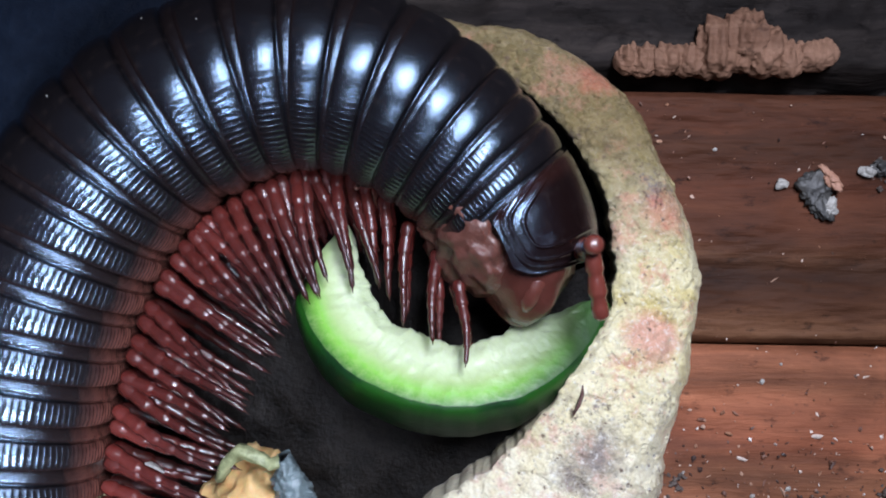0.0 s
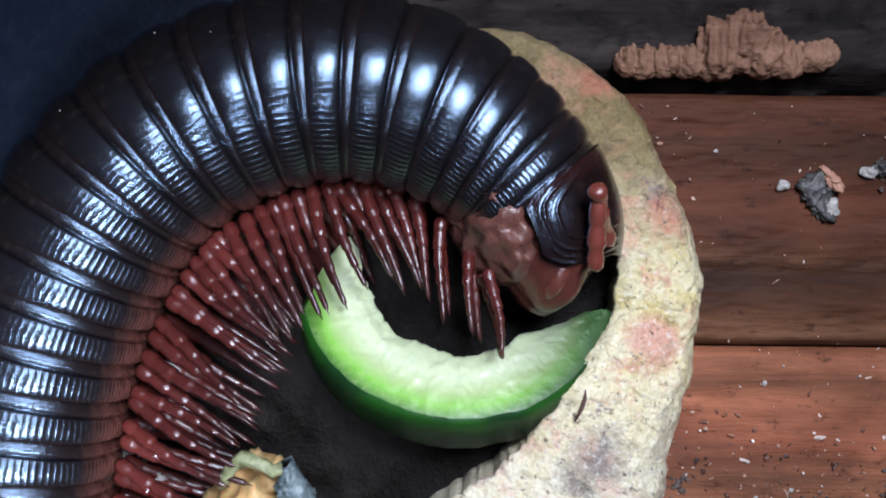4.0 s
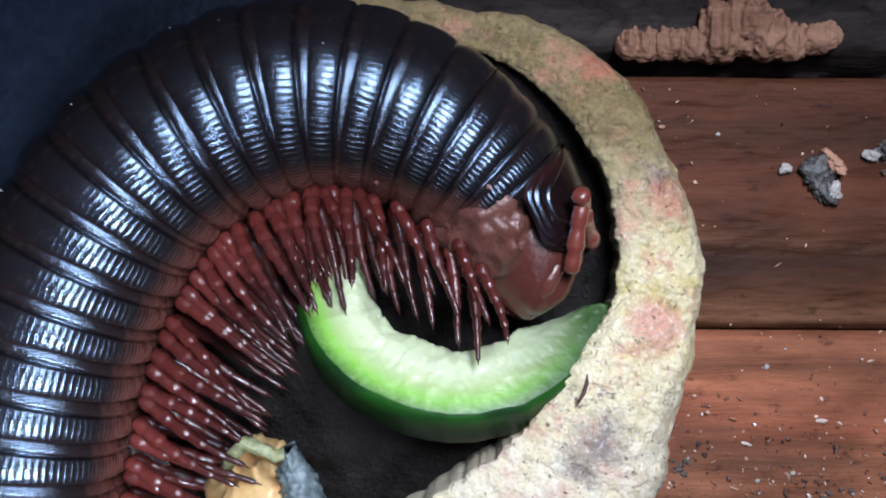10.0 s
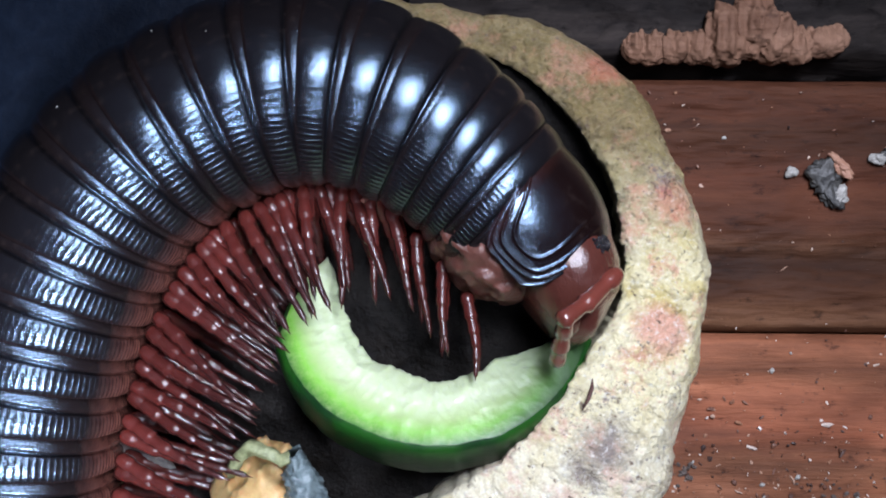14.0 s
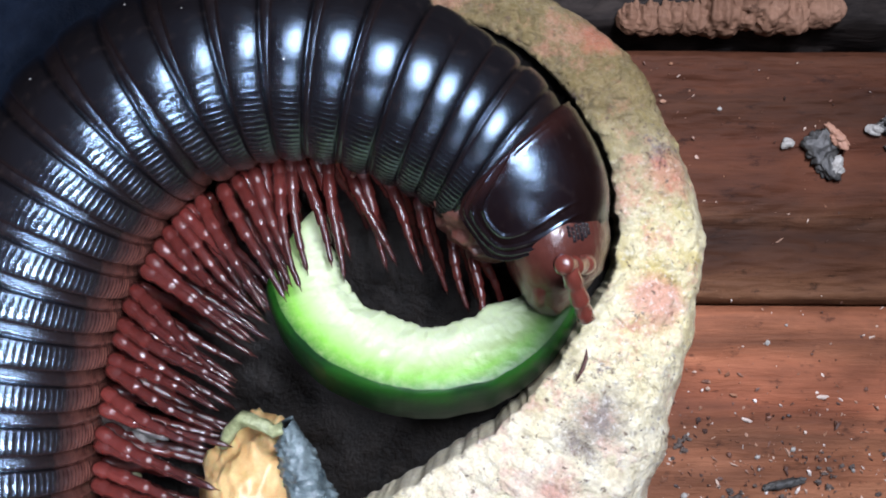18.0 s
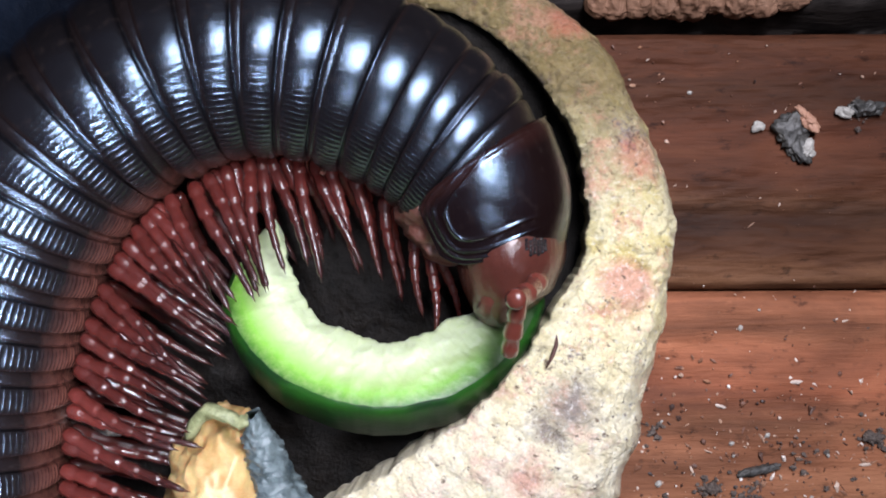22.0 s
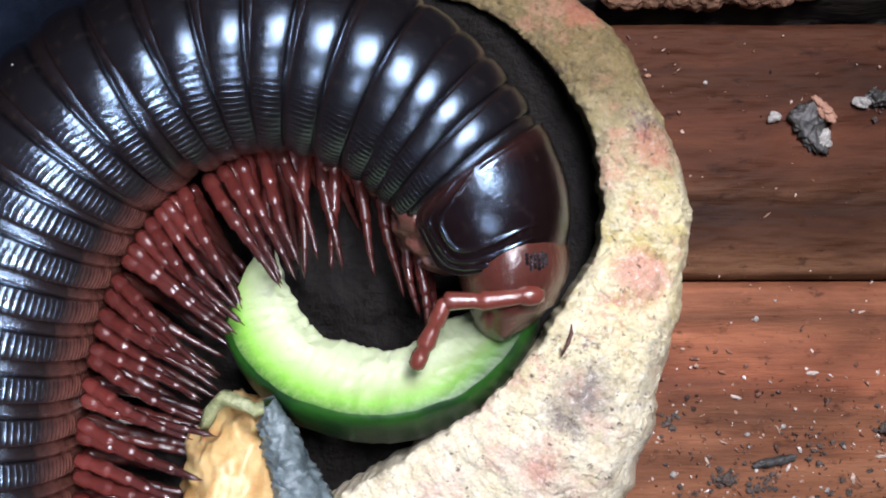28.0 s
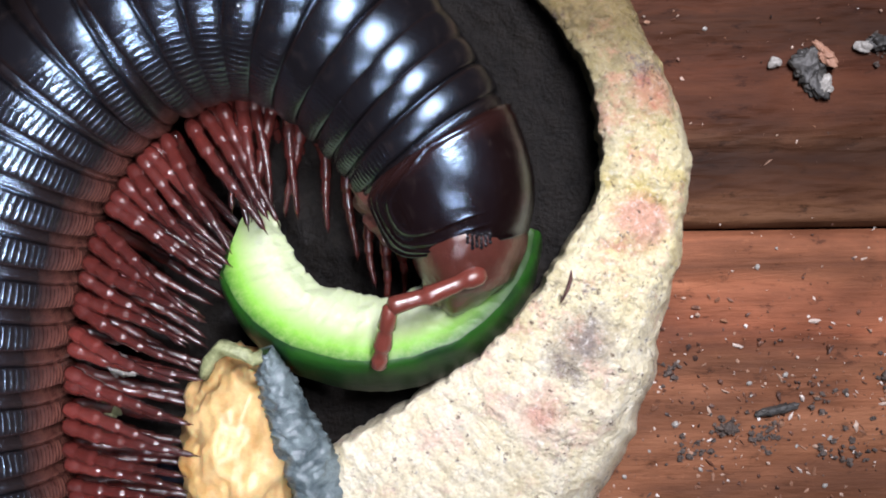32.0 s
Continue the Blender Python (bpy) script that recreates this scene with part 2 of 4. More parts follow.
def make_shell(name, dorsal, hind, fore, rib=1.0, rough=0.21):
    """Glossy plate: fine long ribs on the flank, scratches over the back, a browner hind rim, a smooth streaky fore band."""
    m = node_mat(name, rough, coat=0.3, spec=0.8)
    shader = m.node_tree.nodes["Principled BSDF"]
    shader.inputs["Specular Tint"].default_value = (0.50, 0.74, 1.0, 1)
    shader.inputs["Coat Roughness"].default_value = 0.11
    uv = node(m, "UVMap")
    sep = node(m, "SeparateXYZ")
    link(m, uv.outputs[0], sep.inputs[0])
    u, w = sep.outputs[0], sep.outputs[1]
    v = coords(m)
    side = calc(m, "ABSOLUTE", calc(m, "SUBTRACT", u, 0.5))            # 0 on the back, 0.5 underneath
    low = node(m, "MapRange", **{"From Min": 0.21, "From Max": 0.35})
    link(m, side, low.inputs["Value"])
    onhind = ramp(m, w, (0.05, (0, 0, 0)), (0.09, (1, 1, 1)), (0.52, (1, 1, 1)), (0.6, (0, 0, 0)))
    onfore = ramp(m, w, (0.63, (0, 0, 0)), (0.68, (1, 1, 1)))
    wob = calc(m, "MULTIPLY", noise_tex(m, v, 420, 3), 0.007)
    wave = calc(m, "ABSOLUTE", calc(m, "SINE", calc(m, "MULTIPLY", calc(m, "ADD", u, wob), math.pi * 112)))
    ribs = calc(m, "POWER", wave, 0.35)                                # narrow cuts between flat ribs
    ribs = calc(m, "MULTIPLY", calc(m, "MULTIPLY", ribs, low.outputs[0]), onhind)
    ribs = calc(m, "MULTIPLY", ribs, calc(m, "ADD", 0.35, noise_tex(m, v, 160, 3, 0.6)))
    sv = node(m, "CombineXYZ")
    link(m, calc(m, "MULTIPLY", u, 60.0), sv.inputs[0])
    link(m, calc(m, "MULTIPLY", w, 1.4), sv.inputs[1])
    scr = noise_tex(m, sv.outputs[0], 6.0, 5, 0.7)
    cross = node(m, "CombineXYZ")
    link(m, calc(m, "MULTIPLY", u, 3.0), cross.inputs[0])
    link(m, calc(m, "MULTIPLY", w, 30.0), cross.inputs[1])
    scr2 = noise_tex(m, cross.outputs[0], 2.0, 4, 0.7)
    fine = noise_tex(m, v, 2600, 3, 0.7)
    wide = noise_tex(m, v, 330, 4, 0.65)
    h = calc(m, "MULTIPLY", ribs, 0.85 * rib)
    h = calc(m, "ADD", h, calc(m, "MULTIPLY", calc(m, "MULTIPLY", scr, calc(m, "ADD", 0.13, calc(m, "MULTIPLY", onfore, 0.22))), 1.0))
    h = calc(m, "ADD", h, calc(m, "ADD", calc(m, "MULTIPLY", fine, 0.05), calc(m, "ADD", calc(m, "MULTIPLY", scr2, 0.16), calc(m, "MULTIPLY", wide, 0.42))))
    c = ramp(m, w, (0.0, hind), (0.06, hind), (0.12, dorsal), (0.56, dorsal), (0.63, tuple(x * 0.4 for x in dorsal)), (0.70, fore))
    belly = node(m, "MapRange", **{"From Min": 0.39, "From Max": 0.46})
    link(m, side, belly.inputs["Value"])
    c = mix(m, belly.outputs[0], c, ramp(m, noise_tex(m, v, 500, 4, 0.6), (0.3, (0.05, 0.017, 0.013)), (0.7, (0.13, 0.052, 0.038))))
    c = mix(m, ramp(m, noise_tex(m, v, 700, 5, 0.7), (0.55, (0, 0, 0)), (0.8, (0.3,) * 3)), c, (0.05, 0.035, 0.03))
    rr = ramp(m, noise_tex(m, v, 380, 5, 0.7), (0.3, (rough * 0.8,) * 3), (0.7, (rough * 1.2,) * 3))
    rr = mix(m, onfore, rr, (0.22, 0.22, 0.22))
    dim = ramp(m, side, (0.30, (1, 1, 1)), (0.40, (0.25,) * 3))          # gloss cut low on the flank, to hold back the slice's green reflection
    link(m, calc(m, "MULTIPLY", dim, 1.0), shader.inputs["Specular IOR Level"])
    link(m, calc(m, "MULTIPLY", dim, 0.22), shader.inputs["Coat Weight"])
    return paint(m, c, h, 0.55, 0.00022, rr)


SHELL = make_shell("glossy_black_plate", (0.0065, 0.0055, 0.0062), (0.012, 0.007, 0.0065), (0.008, 0.0055, 0.0055))
COLLAR = make_shell("glossy_collar_plate", (0.0065, 0.0030, 0.0028), (0.016, 0.006, 0.005), (0.012, 0.005, 0.004), 0.2, 0.2)


def make_flesh(name, a, b, tip, rough=0.22, span=0.014, sss=0.25, coat=0.7, lumps=0.0):
    """Translucent red-brown limb, darker towards its end (along local z)."""
    m = node_mat(name, rough, coat=coat, sss=sss, spec=coat)
    m.node_tree.nodes["Principled BSDF"].inputs["Subsurface Radius"].default_value = (1.0, 0.35, 0.25)
    tc = node(m, "TexCoord")
    sep = node(m, "SeparateXYZ")
    link(m, tc.outputs["Object"], sep.inputs[0])
    along = calc(m, "DIVIDE", sep.outputs[2], span)
    n = noise_tex(m, coords(m), 900, 4, 0.6)
    c = mix(m, n, a, b)
    c = mix(m, ramp(m, along, (0.3, (0, 0, 0)), (0.85, (0.9,) * 3)), c, tip)
    oi = node(m, "ObjectInfo")
    c = mix(m, calc(m, "MULTIPLY", oi.outputs["Random"], 0.6), c, tuple(x * 0.45 for x in a))
    relief = calc(m, "ADD", noise_tex(m, coords(m), 1800, 4, 0.7), calc(m, "MULTIPLY", noise_tex(m, coords(m, (1, 1, 0.5)), 420, 4, 0.6), lumps))
    return paint(m, c, relief, 0.45, 0.00018)


LEG = make_flesh("red_brown_leg", (0.054, 0.0092, 0.0075), (0.108, 0.0215, 0.0170), (0.026, 0.0095, 0.009), 0.27, coat=0.4)
FEELER = make_flesh("pink_red_feeler", (0.12, 0.028, 0.020), (0.17, 0.044, 0.031), (0.075, 0.021, 0.016), 0.22, 0.02, sss=0.15, coat=0.5)
FACE = make_flesh("red_brown_head", (0.07, 0.019, 0.014), (0.14, 0.046, 0.033), (0.14, 0.046, 0.033), 0.24, 0.02, sss=0.1, coat=0.4, lumps=3.0)
BELLY = make_flesh("brown_belly", (0.055, 0.020, 0.015), (0.15, 0.063, 0.047), (0.10, 0.038, 0.028), 0.34, 0.05, coat=0.3, lumps=6.0)


def make_plain(name, c1, c2, rough, scale=600, sss=0.0, bump=0.5):
    m = node_mat(name, rough, sss=sss)
    v = coords(m)
    n1, n2 = noise_tex(m, v, scale, 5, 0.65, 0.3), noise_tex(m, v, scale * 4, 4, 0.7)
    return paint(m, mix(m, 0.4, ramp(m, n1, (0.35, c1), (0.68, c2)), ramp(m, n2, (0.35, c1), (0.68, c2))), calc(m, "ADD", n1, calc(m, "MULTIPLY", n2, 0.5)), bump, 0.0004)


EYE = make_plain("black_eye", (0.004, 0.004, 0.005), (0.01, 0.01, 0.012), 0.12)
GREY = make_plain("blue_grey_peel", (0.018, 0.032, 0.040), (0.17, 0.215, 0.22), 0.35, 300, bump=0.9)
YELLOW = make_plain("yellow_fruit_flesh", (0.30, 0.155, 0.045), (0.55, 0.40, 0.19), 0.4, 170, 0.25, 0.4)
CRUST = make_plain("olive_crust", (0.07, 0.08, 0.03), (0.30, 0.32, 0.17), 0.5, 500)
PALE = make_plain("pale_scrap", (0.2, 0.19, 0.17), (0.48, 0.46, 0.42), 0.4, 700)
TAN = make_plain("tan_scrap", (0.28, 0.13, 0.08), (0.42, 0.24, 0.16), 0.6, 700)
CRUMB = make_plain("dark_soil_crumb", (0.03, 0.022, 0.018), (0.13, 0.098, 0.08), 0.7, 900)
DUSK = make_plain("dark_grey_flake", (0.014, 0.014, 0.014), (0.08, 0.076, 0.068), 0.5, 400)


def make_pith():
    m = node_mat("wet_cucumber_flesh", 0.4, sss=0.4, coat=0.03, spec=0.3)
    m.node_tree.nodes["Principled BSDF"].inputs["Subsurface Radius"].default_value = (0.8, 1.0, 0.5)
    m.node_tree.nodes["Principled BSDF"].inputs["Subsurface Scale"].default_value = 0.002
    tc = node(m, "TexCoord")
    ln = node(m, "VectorMath")
    ln.operation = "LENGTH"
    flat = node(m, "VectorMath")
    flat.operation = "MULTIPLY"
    flat.inputs[1].default_value = (1, 1, 0)
    link(m, tc.outputs["Object"], flat.inputs[0])
    link(m, flat.outputs[0], ln.inputs[0])
    v = coords(m)
    n1, n2 = noise_tex(m, v, 300, 5, 0.65, 0.3), noise_tex(m, v, 1400, 4, 0.7)
    r = calc(m, "ADD", calc(m, "DIVIDE", ln.outputs["Value"], 0.018), calc(m, "MULTIPLY", calc(m, "SUBTRACT", n1, 0.5), 0.05))
    c = ramp(m, r, (0.5, (0.37, 0.43, 0.26)), (0.72, (0.47, 0.53, 0.35)), (0.82, (0.32, 0.42, 0.19)), (0.90, (0.16, 0.38, 0.045)), (0.985, (0.012, 0.08, 0.006)))
    c = mix(m, ramp(m, n2, (0.4, (0, 0, 0)), (0.75, (0.35,) * 3)), c, (0.33, 0.40, 0.18))
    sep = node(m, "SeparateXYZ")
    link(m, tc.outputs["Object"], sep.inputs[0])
    # the head's shade over the slice's right end is put into this dark green
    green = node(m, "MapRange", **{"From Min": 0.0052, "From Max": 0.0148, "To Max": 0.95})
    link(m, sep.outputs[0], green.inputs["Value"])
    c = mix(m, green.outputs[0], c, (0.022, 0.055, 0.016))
    return paint(m, c, calc(m, "ADD", n1, calc(m, "MULTIPLY", n2, 0.5)), 0.3, 0.0003)


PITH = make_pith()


def make_rind():
    m = node_mat("cucumber_rind", 0.45, sss=0.1, spec=0.3)
    tc = node(m, "TexCoord")
    sep = node(m, "SeparateXYZ")
    link(m, tc.outputs["Object"], sep.inputs[0])
    v = coords(m)
    n = noise_tex(m, v, 300, 5, 0.6)
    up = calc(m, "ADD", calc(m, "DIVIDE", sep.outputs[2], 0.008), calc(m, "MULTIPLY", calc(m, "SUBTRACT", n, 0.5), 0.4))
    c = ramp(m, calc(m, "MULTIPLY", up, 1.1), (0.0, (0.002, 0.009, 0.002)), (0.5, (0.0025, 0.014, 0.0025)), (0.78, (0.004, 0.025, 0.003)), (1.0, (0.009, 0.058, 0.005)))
    c = mix(m, ramp(m, noise_tex(m, v, 120, 4, 0.6), (0.5, (0, 0, 0)), (0.64, (0.85,) * 3)), c, (0.004, 0.022, 0.006))
    return paint(m, c, noise_tex(m, v, 700, 4, 0.6), 0.3, 0.0003)


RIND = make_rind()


def make_grit():
    m = node_mat("mixed_grit", 0.5)
    g = node(m, "NewGeometry")
    c = ramp(m, g.outputs["Random Per Island"], (0.0, (0.03, 0.02, 0.018)), (0.4, (0.12, 0.05, 0.03)), (0.65, (0.28, 0.14, 0.08)), (0.86, (0.5, 0.38, 0.3)), (1.0, (0.75, 0.72, 0.68)))
    return paint(m, c, noise_tex(m, coords(m), 1500, 3), 0.4, 0.0002)


GRIT = make_grit()


# ---- helpers for meshes ----
def part(name, bm, material, parent=None, label="", smooth=True):
    """Links a bmesh drawn in millimetres as one mesh object."""
    bmesh.ops.scale(bm, vec=(MM, MM, MM), verts=bm.verts)
    me = bpy.data.meshes.new(name)
    bm.to_mesh(me)
    bm.free()
    if smooth:
        me.polygons.foreach_set("use_smooth", [True] * len(me.polygons))
    me.materials.append(material)
    ob = new(name, me)
    if parent:
        ob.parent = parent
    return tagged(ob, label) if label else ob


def again(name, ob, parent=None):
    """Another object on the same mesh."""
    c = new(name, ob.data)
    if parent:
        c.parent = parent
    return c


def place(x, y, z, rx=0, ry=0, rz=0):
    return pose(x * MM, y * MM, z * MM, rx, ry, rz)


def sheet(rows, closed=False, bm=None):
    """Skin over rows of points; closed: each row runs round."""
    bm = bm or bmesh.new()
    vs = [[bm.verts.new(p) for p in row] for row in rows]
    for a, b in zip(vs, vs[1:]):
        n = len(a)
        for i in range(n if closed else n - 1):
            j = (i + 1) % n
            bm.faces.new((a[i], a[j], b[j], b[i]))
    return bm, vs


def fbm(p, scale, octaves=4):
    return noise.fractal(Vector(p) * scale, 1.0, 2.0, octaves)


def spline(pts, t):
    """Catmull-Rom through points of any size; t from 0 to len - 1."""
    n = len(pts)
    i = min(max(int(t), 0), n - 2)
    f = t - i
    p1, p2 = np.array(pts[i], float), np.array(pts[i + 1], float)
    p0 = np.array(pts[i - 1], float) if i else 2 * p1 - p2
    p3 = np.array(pts[i + 2], float) if i + 2 < n else 2 * p2 - p1
    return 0.5 * (2 * p1 + (p2 - p0) * f + (2 * p0 - 5 * p1 + 4 * p2 - p3) * f * f + (3 * p1 - p0 - 3 * p2 + p3) * f ** 3)


def tube(points, radii, sides=10, bm=None):
    """A closed round tube along points, with its own radius at each."""
    bm = bm or bmesh.new()
    pts = [Vector(p) for p in points]
    rings, side = [], None
    for k, p in enumerate(pts):
        d = (pts[min(k + 1, len(pts) - 1)] - pts[max(k - 1, 0)]).normalized()
        if side is None:
            side = d.orthogonal().normalized()
        side = (side - d * side.dot(d)).normalized()
        up = d.cross(side)
        rings.append([bm.verts.new(p + radii[k] * (math.cos(a) * side + math.sin(a) * up)) for a in [2 * math.pi * i / sides for i in range(sides)]])
    for a, b in zip(rings, rings[1:]):
        for i in range(sides):
            j = (i + 1) % sides
            bm.faces.new((a[i], a[j], b[j], b[i]))
    bm.faces.new(rings[0][::-1])
    bm.faces.new(rings[-1])
    return bm


def lump(rx, ry, rz, seed, rough=0.25, scale=0.25, levels=3):
    bm = bmesh.new()
    bmesh.ops.create_icosphere(bm, subdivisions=levels, radius=1)
    for v in bm.verts:
        k = 1 + rough * fbm((v.co.x * rx + seed * 7.3, v.co.y * ry, v.co.z * rz), scale) + rough * 0.5 * fbm((v.co.x * rx + seed * 3.1, v.co.y * ry, v.co.z * rz), scale * 4)
        v.co = Vector((v.co.x * rx * k, v.co.y * ry * k, v.co.z * rz * k))
    return bm


# ---- ground sheet, unseen enclosing walls, boards ----
def build_ground():
    bm = bmesh.new()
    bmesh.ops.create_grid(bm, x_segments=40, y_segments=40, size=400)
    for v in bm.verts:
        v.co.z = -9 + 0.8 * fbm(v.co, 0.01)
    tagged(part("ground", bm, SOIL), "dark bluish sheet under the boards", "ground", kind="structure")
    # walls added out of view: they close the place and reflect dark
    for n, (x, y, rz) in enumerate([(0, 400, 0), (400, 0, 90), (0, -400, 0), (-400, 0, 90)]):
        bm = bmesh.new()
        bmesh.ops.create_cube(bm, size=1)
        bmesh.ops.scale(bm, vec=(790, 10, 260), verts=bm.verts)
        w = part("wall_" + ("north", "east", "south", "west")[n], bm, WALL, smooth=False)
        w.matrix_basis = place(x, y, 121, 0, 0, rz)
        tagged(w, "unseen plain dark wall around the place", "wall", kind="structure")


def board(x0, x1, y0, y1, top, depth, nx, ny):
    rows = []
    for j in range(ny + 1):
        y = y0 + (y1 - y0) * j / ny
        rows.append([(x, y, top(x, y)) for x in [x0 + (x1 - x0) * i / nx for i in range(nx + 1)]])
    rows = [[(p[0], y0, -depth) for p in rows[0]]] + rows + [[(p[0], y1, -depth) for p in rows[-1]]]
    return sheet(rows)[0]


def build_boards():
    def edge(y, a, b, soft=0.5):
        return -1.2 * (math.exp(-((y - a) / soft) ** 2) + math.exp(-((b - y) / soft) ** 2))

    def mid(x, y):
        ridge = 0.9 * math.exp(-((y + 2.6 + 0.6 * math.sin(x * 0.07)) / 1.9) ** 2) - 0.7 * math.exp(-((y - 1.6) / 1.6) ** 2) + 0.5 * math.exp(-((y - 6.5) / 3) ** 2)
        return ridge * 0.6 + edge(y, -7, 23.4) + 0.5 * fbm((x * 0.25, y, 0), 0.35) + 0.12 * fbm((x * 0.2, y, 3), 1.6)

    def low(x, y):
        return edge(y, -80, -7.2) - 3 * min(1, max(0, (17 - x) / 4)) + 0.45 * fbm((x * 0.3, y, 9), 0.25) + 0.15 * fbm((x * 0.3, y, 4), 1.4) + 0.1

    def far(x, y):
        return -1.5 - 2.6 * max(0, 27 - y) + 2.2 * fbm((x, y, 2), 0.12) + 0.8 * fbm((x, y, 7), 0.6)

    tagged(part("floor_board", board(20, 150, -7, 23.4, mid, 7, 230, 110), WOOD), "reddish-brown weathered board with wavy grain", "board", "wooden boards")
    tagged(part("floor_board", board(6, 150, -110, -7.25, low, 7, 200, 130), WOOD_PALE_LIT), "reddish-brown board strewn with grit", "board", "wooden boards")
    tagged(part("bark_slab", board(-6, 150, 24.6, 80, far, 8, 150, 90), BARK), "dark grey rough bark slab beyond the gap", "bark")
    # torn, crumbly pale wood lying along the gap
    torn = tagged(new("torn_wood"), "pale tan torn splinter of wood along the gap", "wood splinter")
    for n, (x, y, rx, ry, rz, seed) in enumerate([(21.3, 27.2, 1.5, 1.9, 1.6, 1), (23.6, 27.3, 1.7, 2.0, 1.8, 2), (26.2, 27.1, 1.8, 1.9, 1.9, 3), (29.0, 27.2, 1.9, 2.0, 1.9, 4),
                                                  (32.2, 28.7, 2.4, 3.6, 2.9, 5), (35.4, 29.6, 2.6, 3.8, 3.2, 6), (38.2, 28.4, 2.4, 3.0, 2.6, 7), (40.6, 27.6, 2.2, 2.2, 2.0, 8), (44.0, 28.2, 2.6, 1.9, 1.6, 9)]):
        bm = lump(rx * 1.2, ry, rz, seed, 0.2, 0.25, 5)
        for v in bm.verts:                                 # fibres run across the splinter
            p = v.co
            k = 0.5 * fbm((p.x * 1.3 + seed, p.y * 0.2, p.z * 0.9), 1.0, 2)
            v.co = p * (1 + 0.28 * k) + Vector((0, 0.6 * k, 0.35 * k))
        bmesh.ops.translate(bm, vec=(x, y, -0.6), verts=bm.verts)
        part("fibre_clump", bm, TORN, torn)


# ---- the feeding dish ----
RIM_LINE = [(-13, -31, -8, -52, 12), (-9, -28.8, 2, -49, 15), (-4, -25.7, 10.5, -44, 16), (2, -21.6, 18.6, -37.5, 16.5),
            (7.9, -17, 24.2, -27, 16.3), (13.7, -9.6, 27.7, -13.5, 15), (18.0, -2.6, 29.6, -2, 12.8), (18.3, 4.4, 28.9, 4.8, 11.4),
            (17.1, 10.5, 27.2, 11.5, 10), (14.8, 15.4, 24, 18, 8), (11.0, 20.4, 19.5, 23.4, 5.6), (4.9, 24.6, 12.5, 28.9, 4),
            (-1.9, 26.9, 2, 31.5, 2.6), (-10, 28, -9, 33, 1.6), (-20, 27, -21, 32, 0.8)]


def build_dish():
    dish = tagged(new("feeding_dish"), "pale mottled yellow and pink dish with a dark wet hollow", "dish")
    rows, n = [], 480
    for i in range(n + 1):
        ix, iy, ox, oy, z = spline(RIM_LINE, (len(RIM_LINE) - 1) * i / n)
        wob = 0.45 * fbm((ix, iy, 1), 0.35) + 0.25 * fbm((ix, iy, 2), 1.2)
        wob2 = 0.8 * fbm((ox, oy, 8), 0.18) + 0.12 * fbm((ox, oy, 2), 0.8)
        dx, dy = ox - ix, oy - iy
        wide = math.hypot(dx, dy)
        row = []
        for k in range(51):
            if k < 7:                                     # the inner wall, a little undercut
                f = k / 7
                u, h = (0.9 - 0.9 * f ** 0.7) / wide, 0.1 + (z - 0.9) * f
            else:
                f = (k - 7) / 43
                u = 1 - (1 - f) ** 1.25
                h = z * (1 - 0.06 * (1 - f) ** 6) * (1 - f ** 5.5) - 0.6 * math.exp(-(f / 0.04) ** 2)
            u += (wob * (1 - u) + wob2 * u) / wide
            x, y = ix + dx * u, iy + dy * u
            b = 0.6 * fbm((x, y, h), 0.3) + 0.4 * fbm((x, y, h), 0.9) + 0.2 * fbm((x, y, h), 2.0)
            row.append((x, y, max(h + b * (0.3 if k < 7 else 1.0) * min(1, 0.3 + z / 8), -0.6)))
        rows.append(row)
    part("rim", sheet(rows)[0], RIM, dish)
    rows = []
    for i in range(61):
        r = 34.5 * i / 60
        row = []
        for k in range(120):
            a = 2 * math.pi * k / 120
            x, y = -12 + r * math.cos(a), -4 + r * math.sin(a)
            row.append((x, y, 0.25 + 1.2 * (r / 34) ** 6 + 0.22 * fbm((x, y, 0), 0.3) + 0.1 * fbm((x, y, 4), 1.3)))
        rows.append(row)
    part("hollow", sheet(rows, True)[0], BASIN, dish, "dark wet hollow of the dish")
    # the dark slit in the rim
    bm = tube([(14.4, -11.0, 15.2), (14.3, -11.9, 15.7), (13.9, -13.0, 16.1), (13.2, -14.3, 16.1)], [0.05, 0.22, 0.2, 0.05], 8)
    part("slit", bm, make_plain("slit_dark", (0.05, 0.02, 0.015), (0.12, 0.05, 0.04), 0.7), dish, "dark red-brown slit in the rim")
    return dish


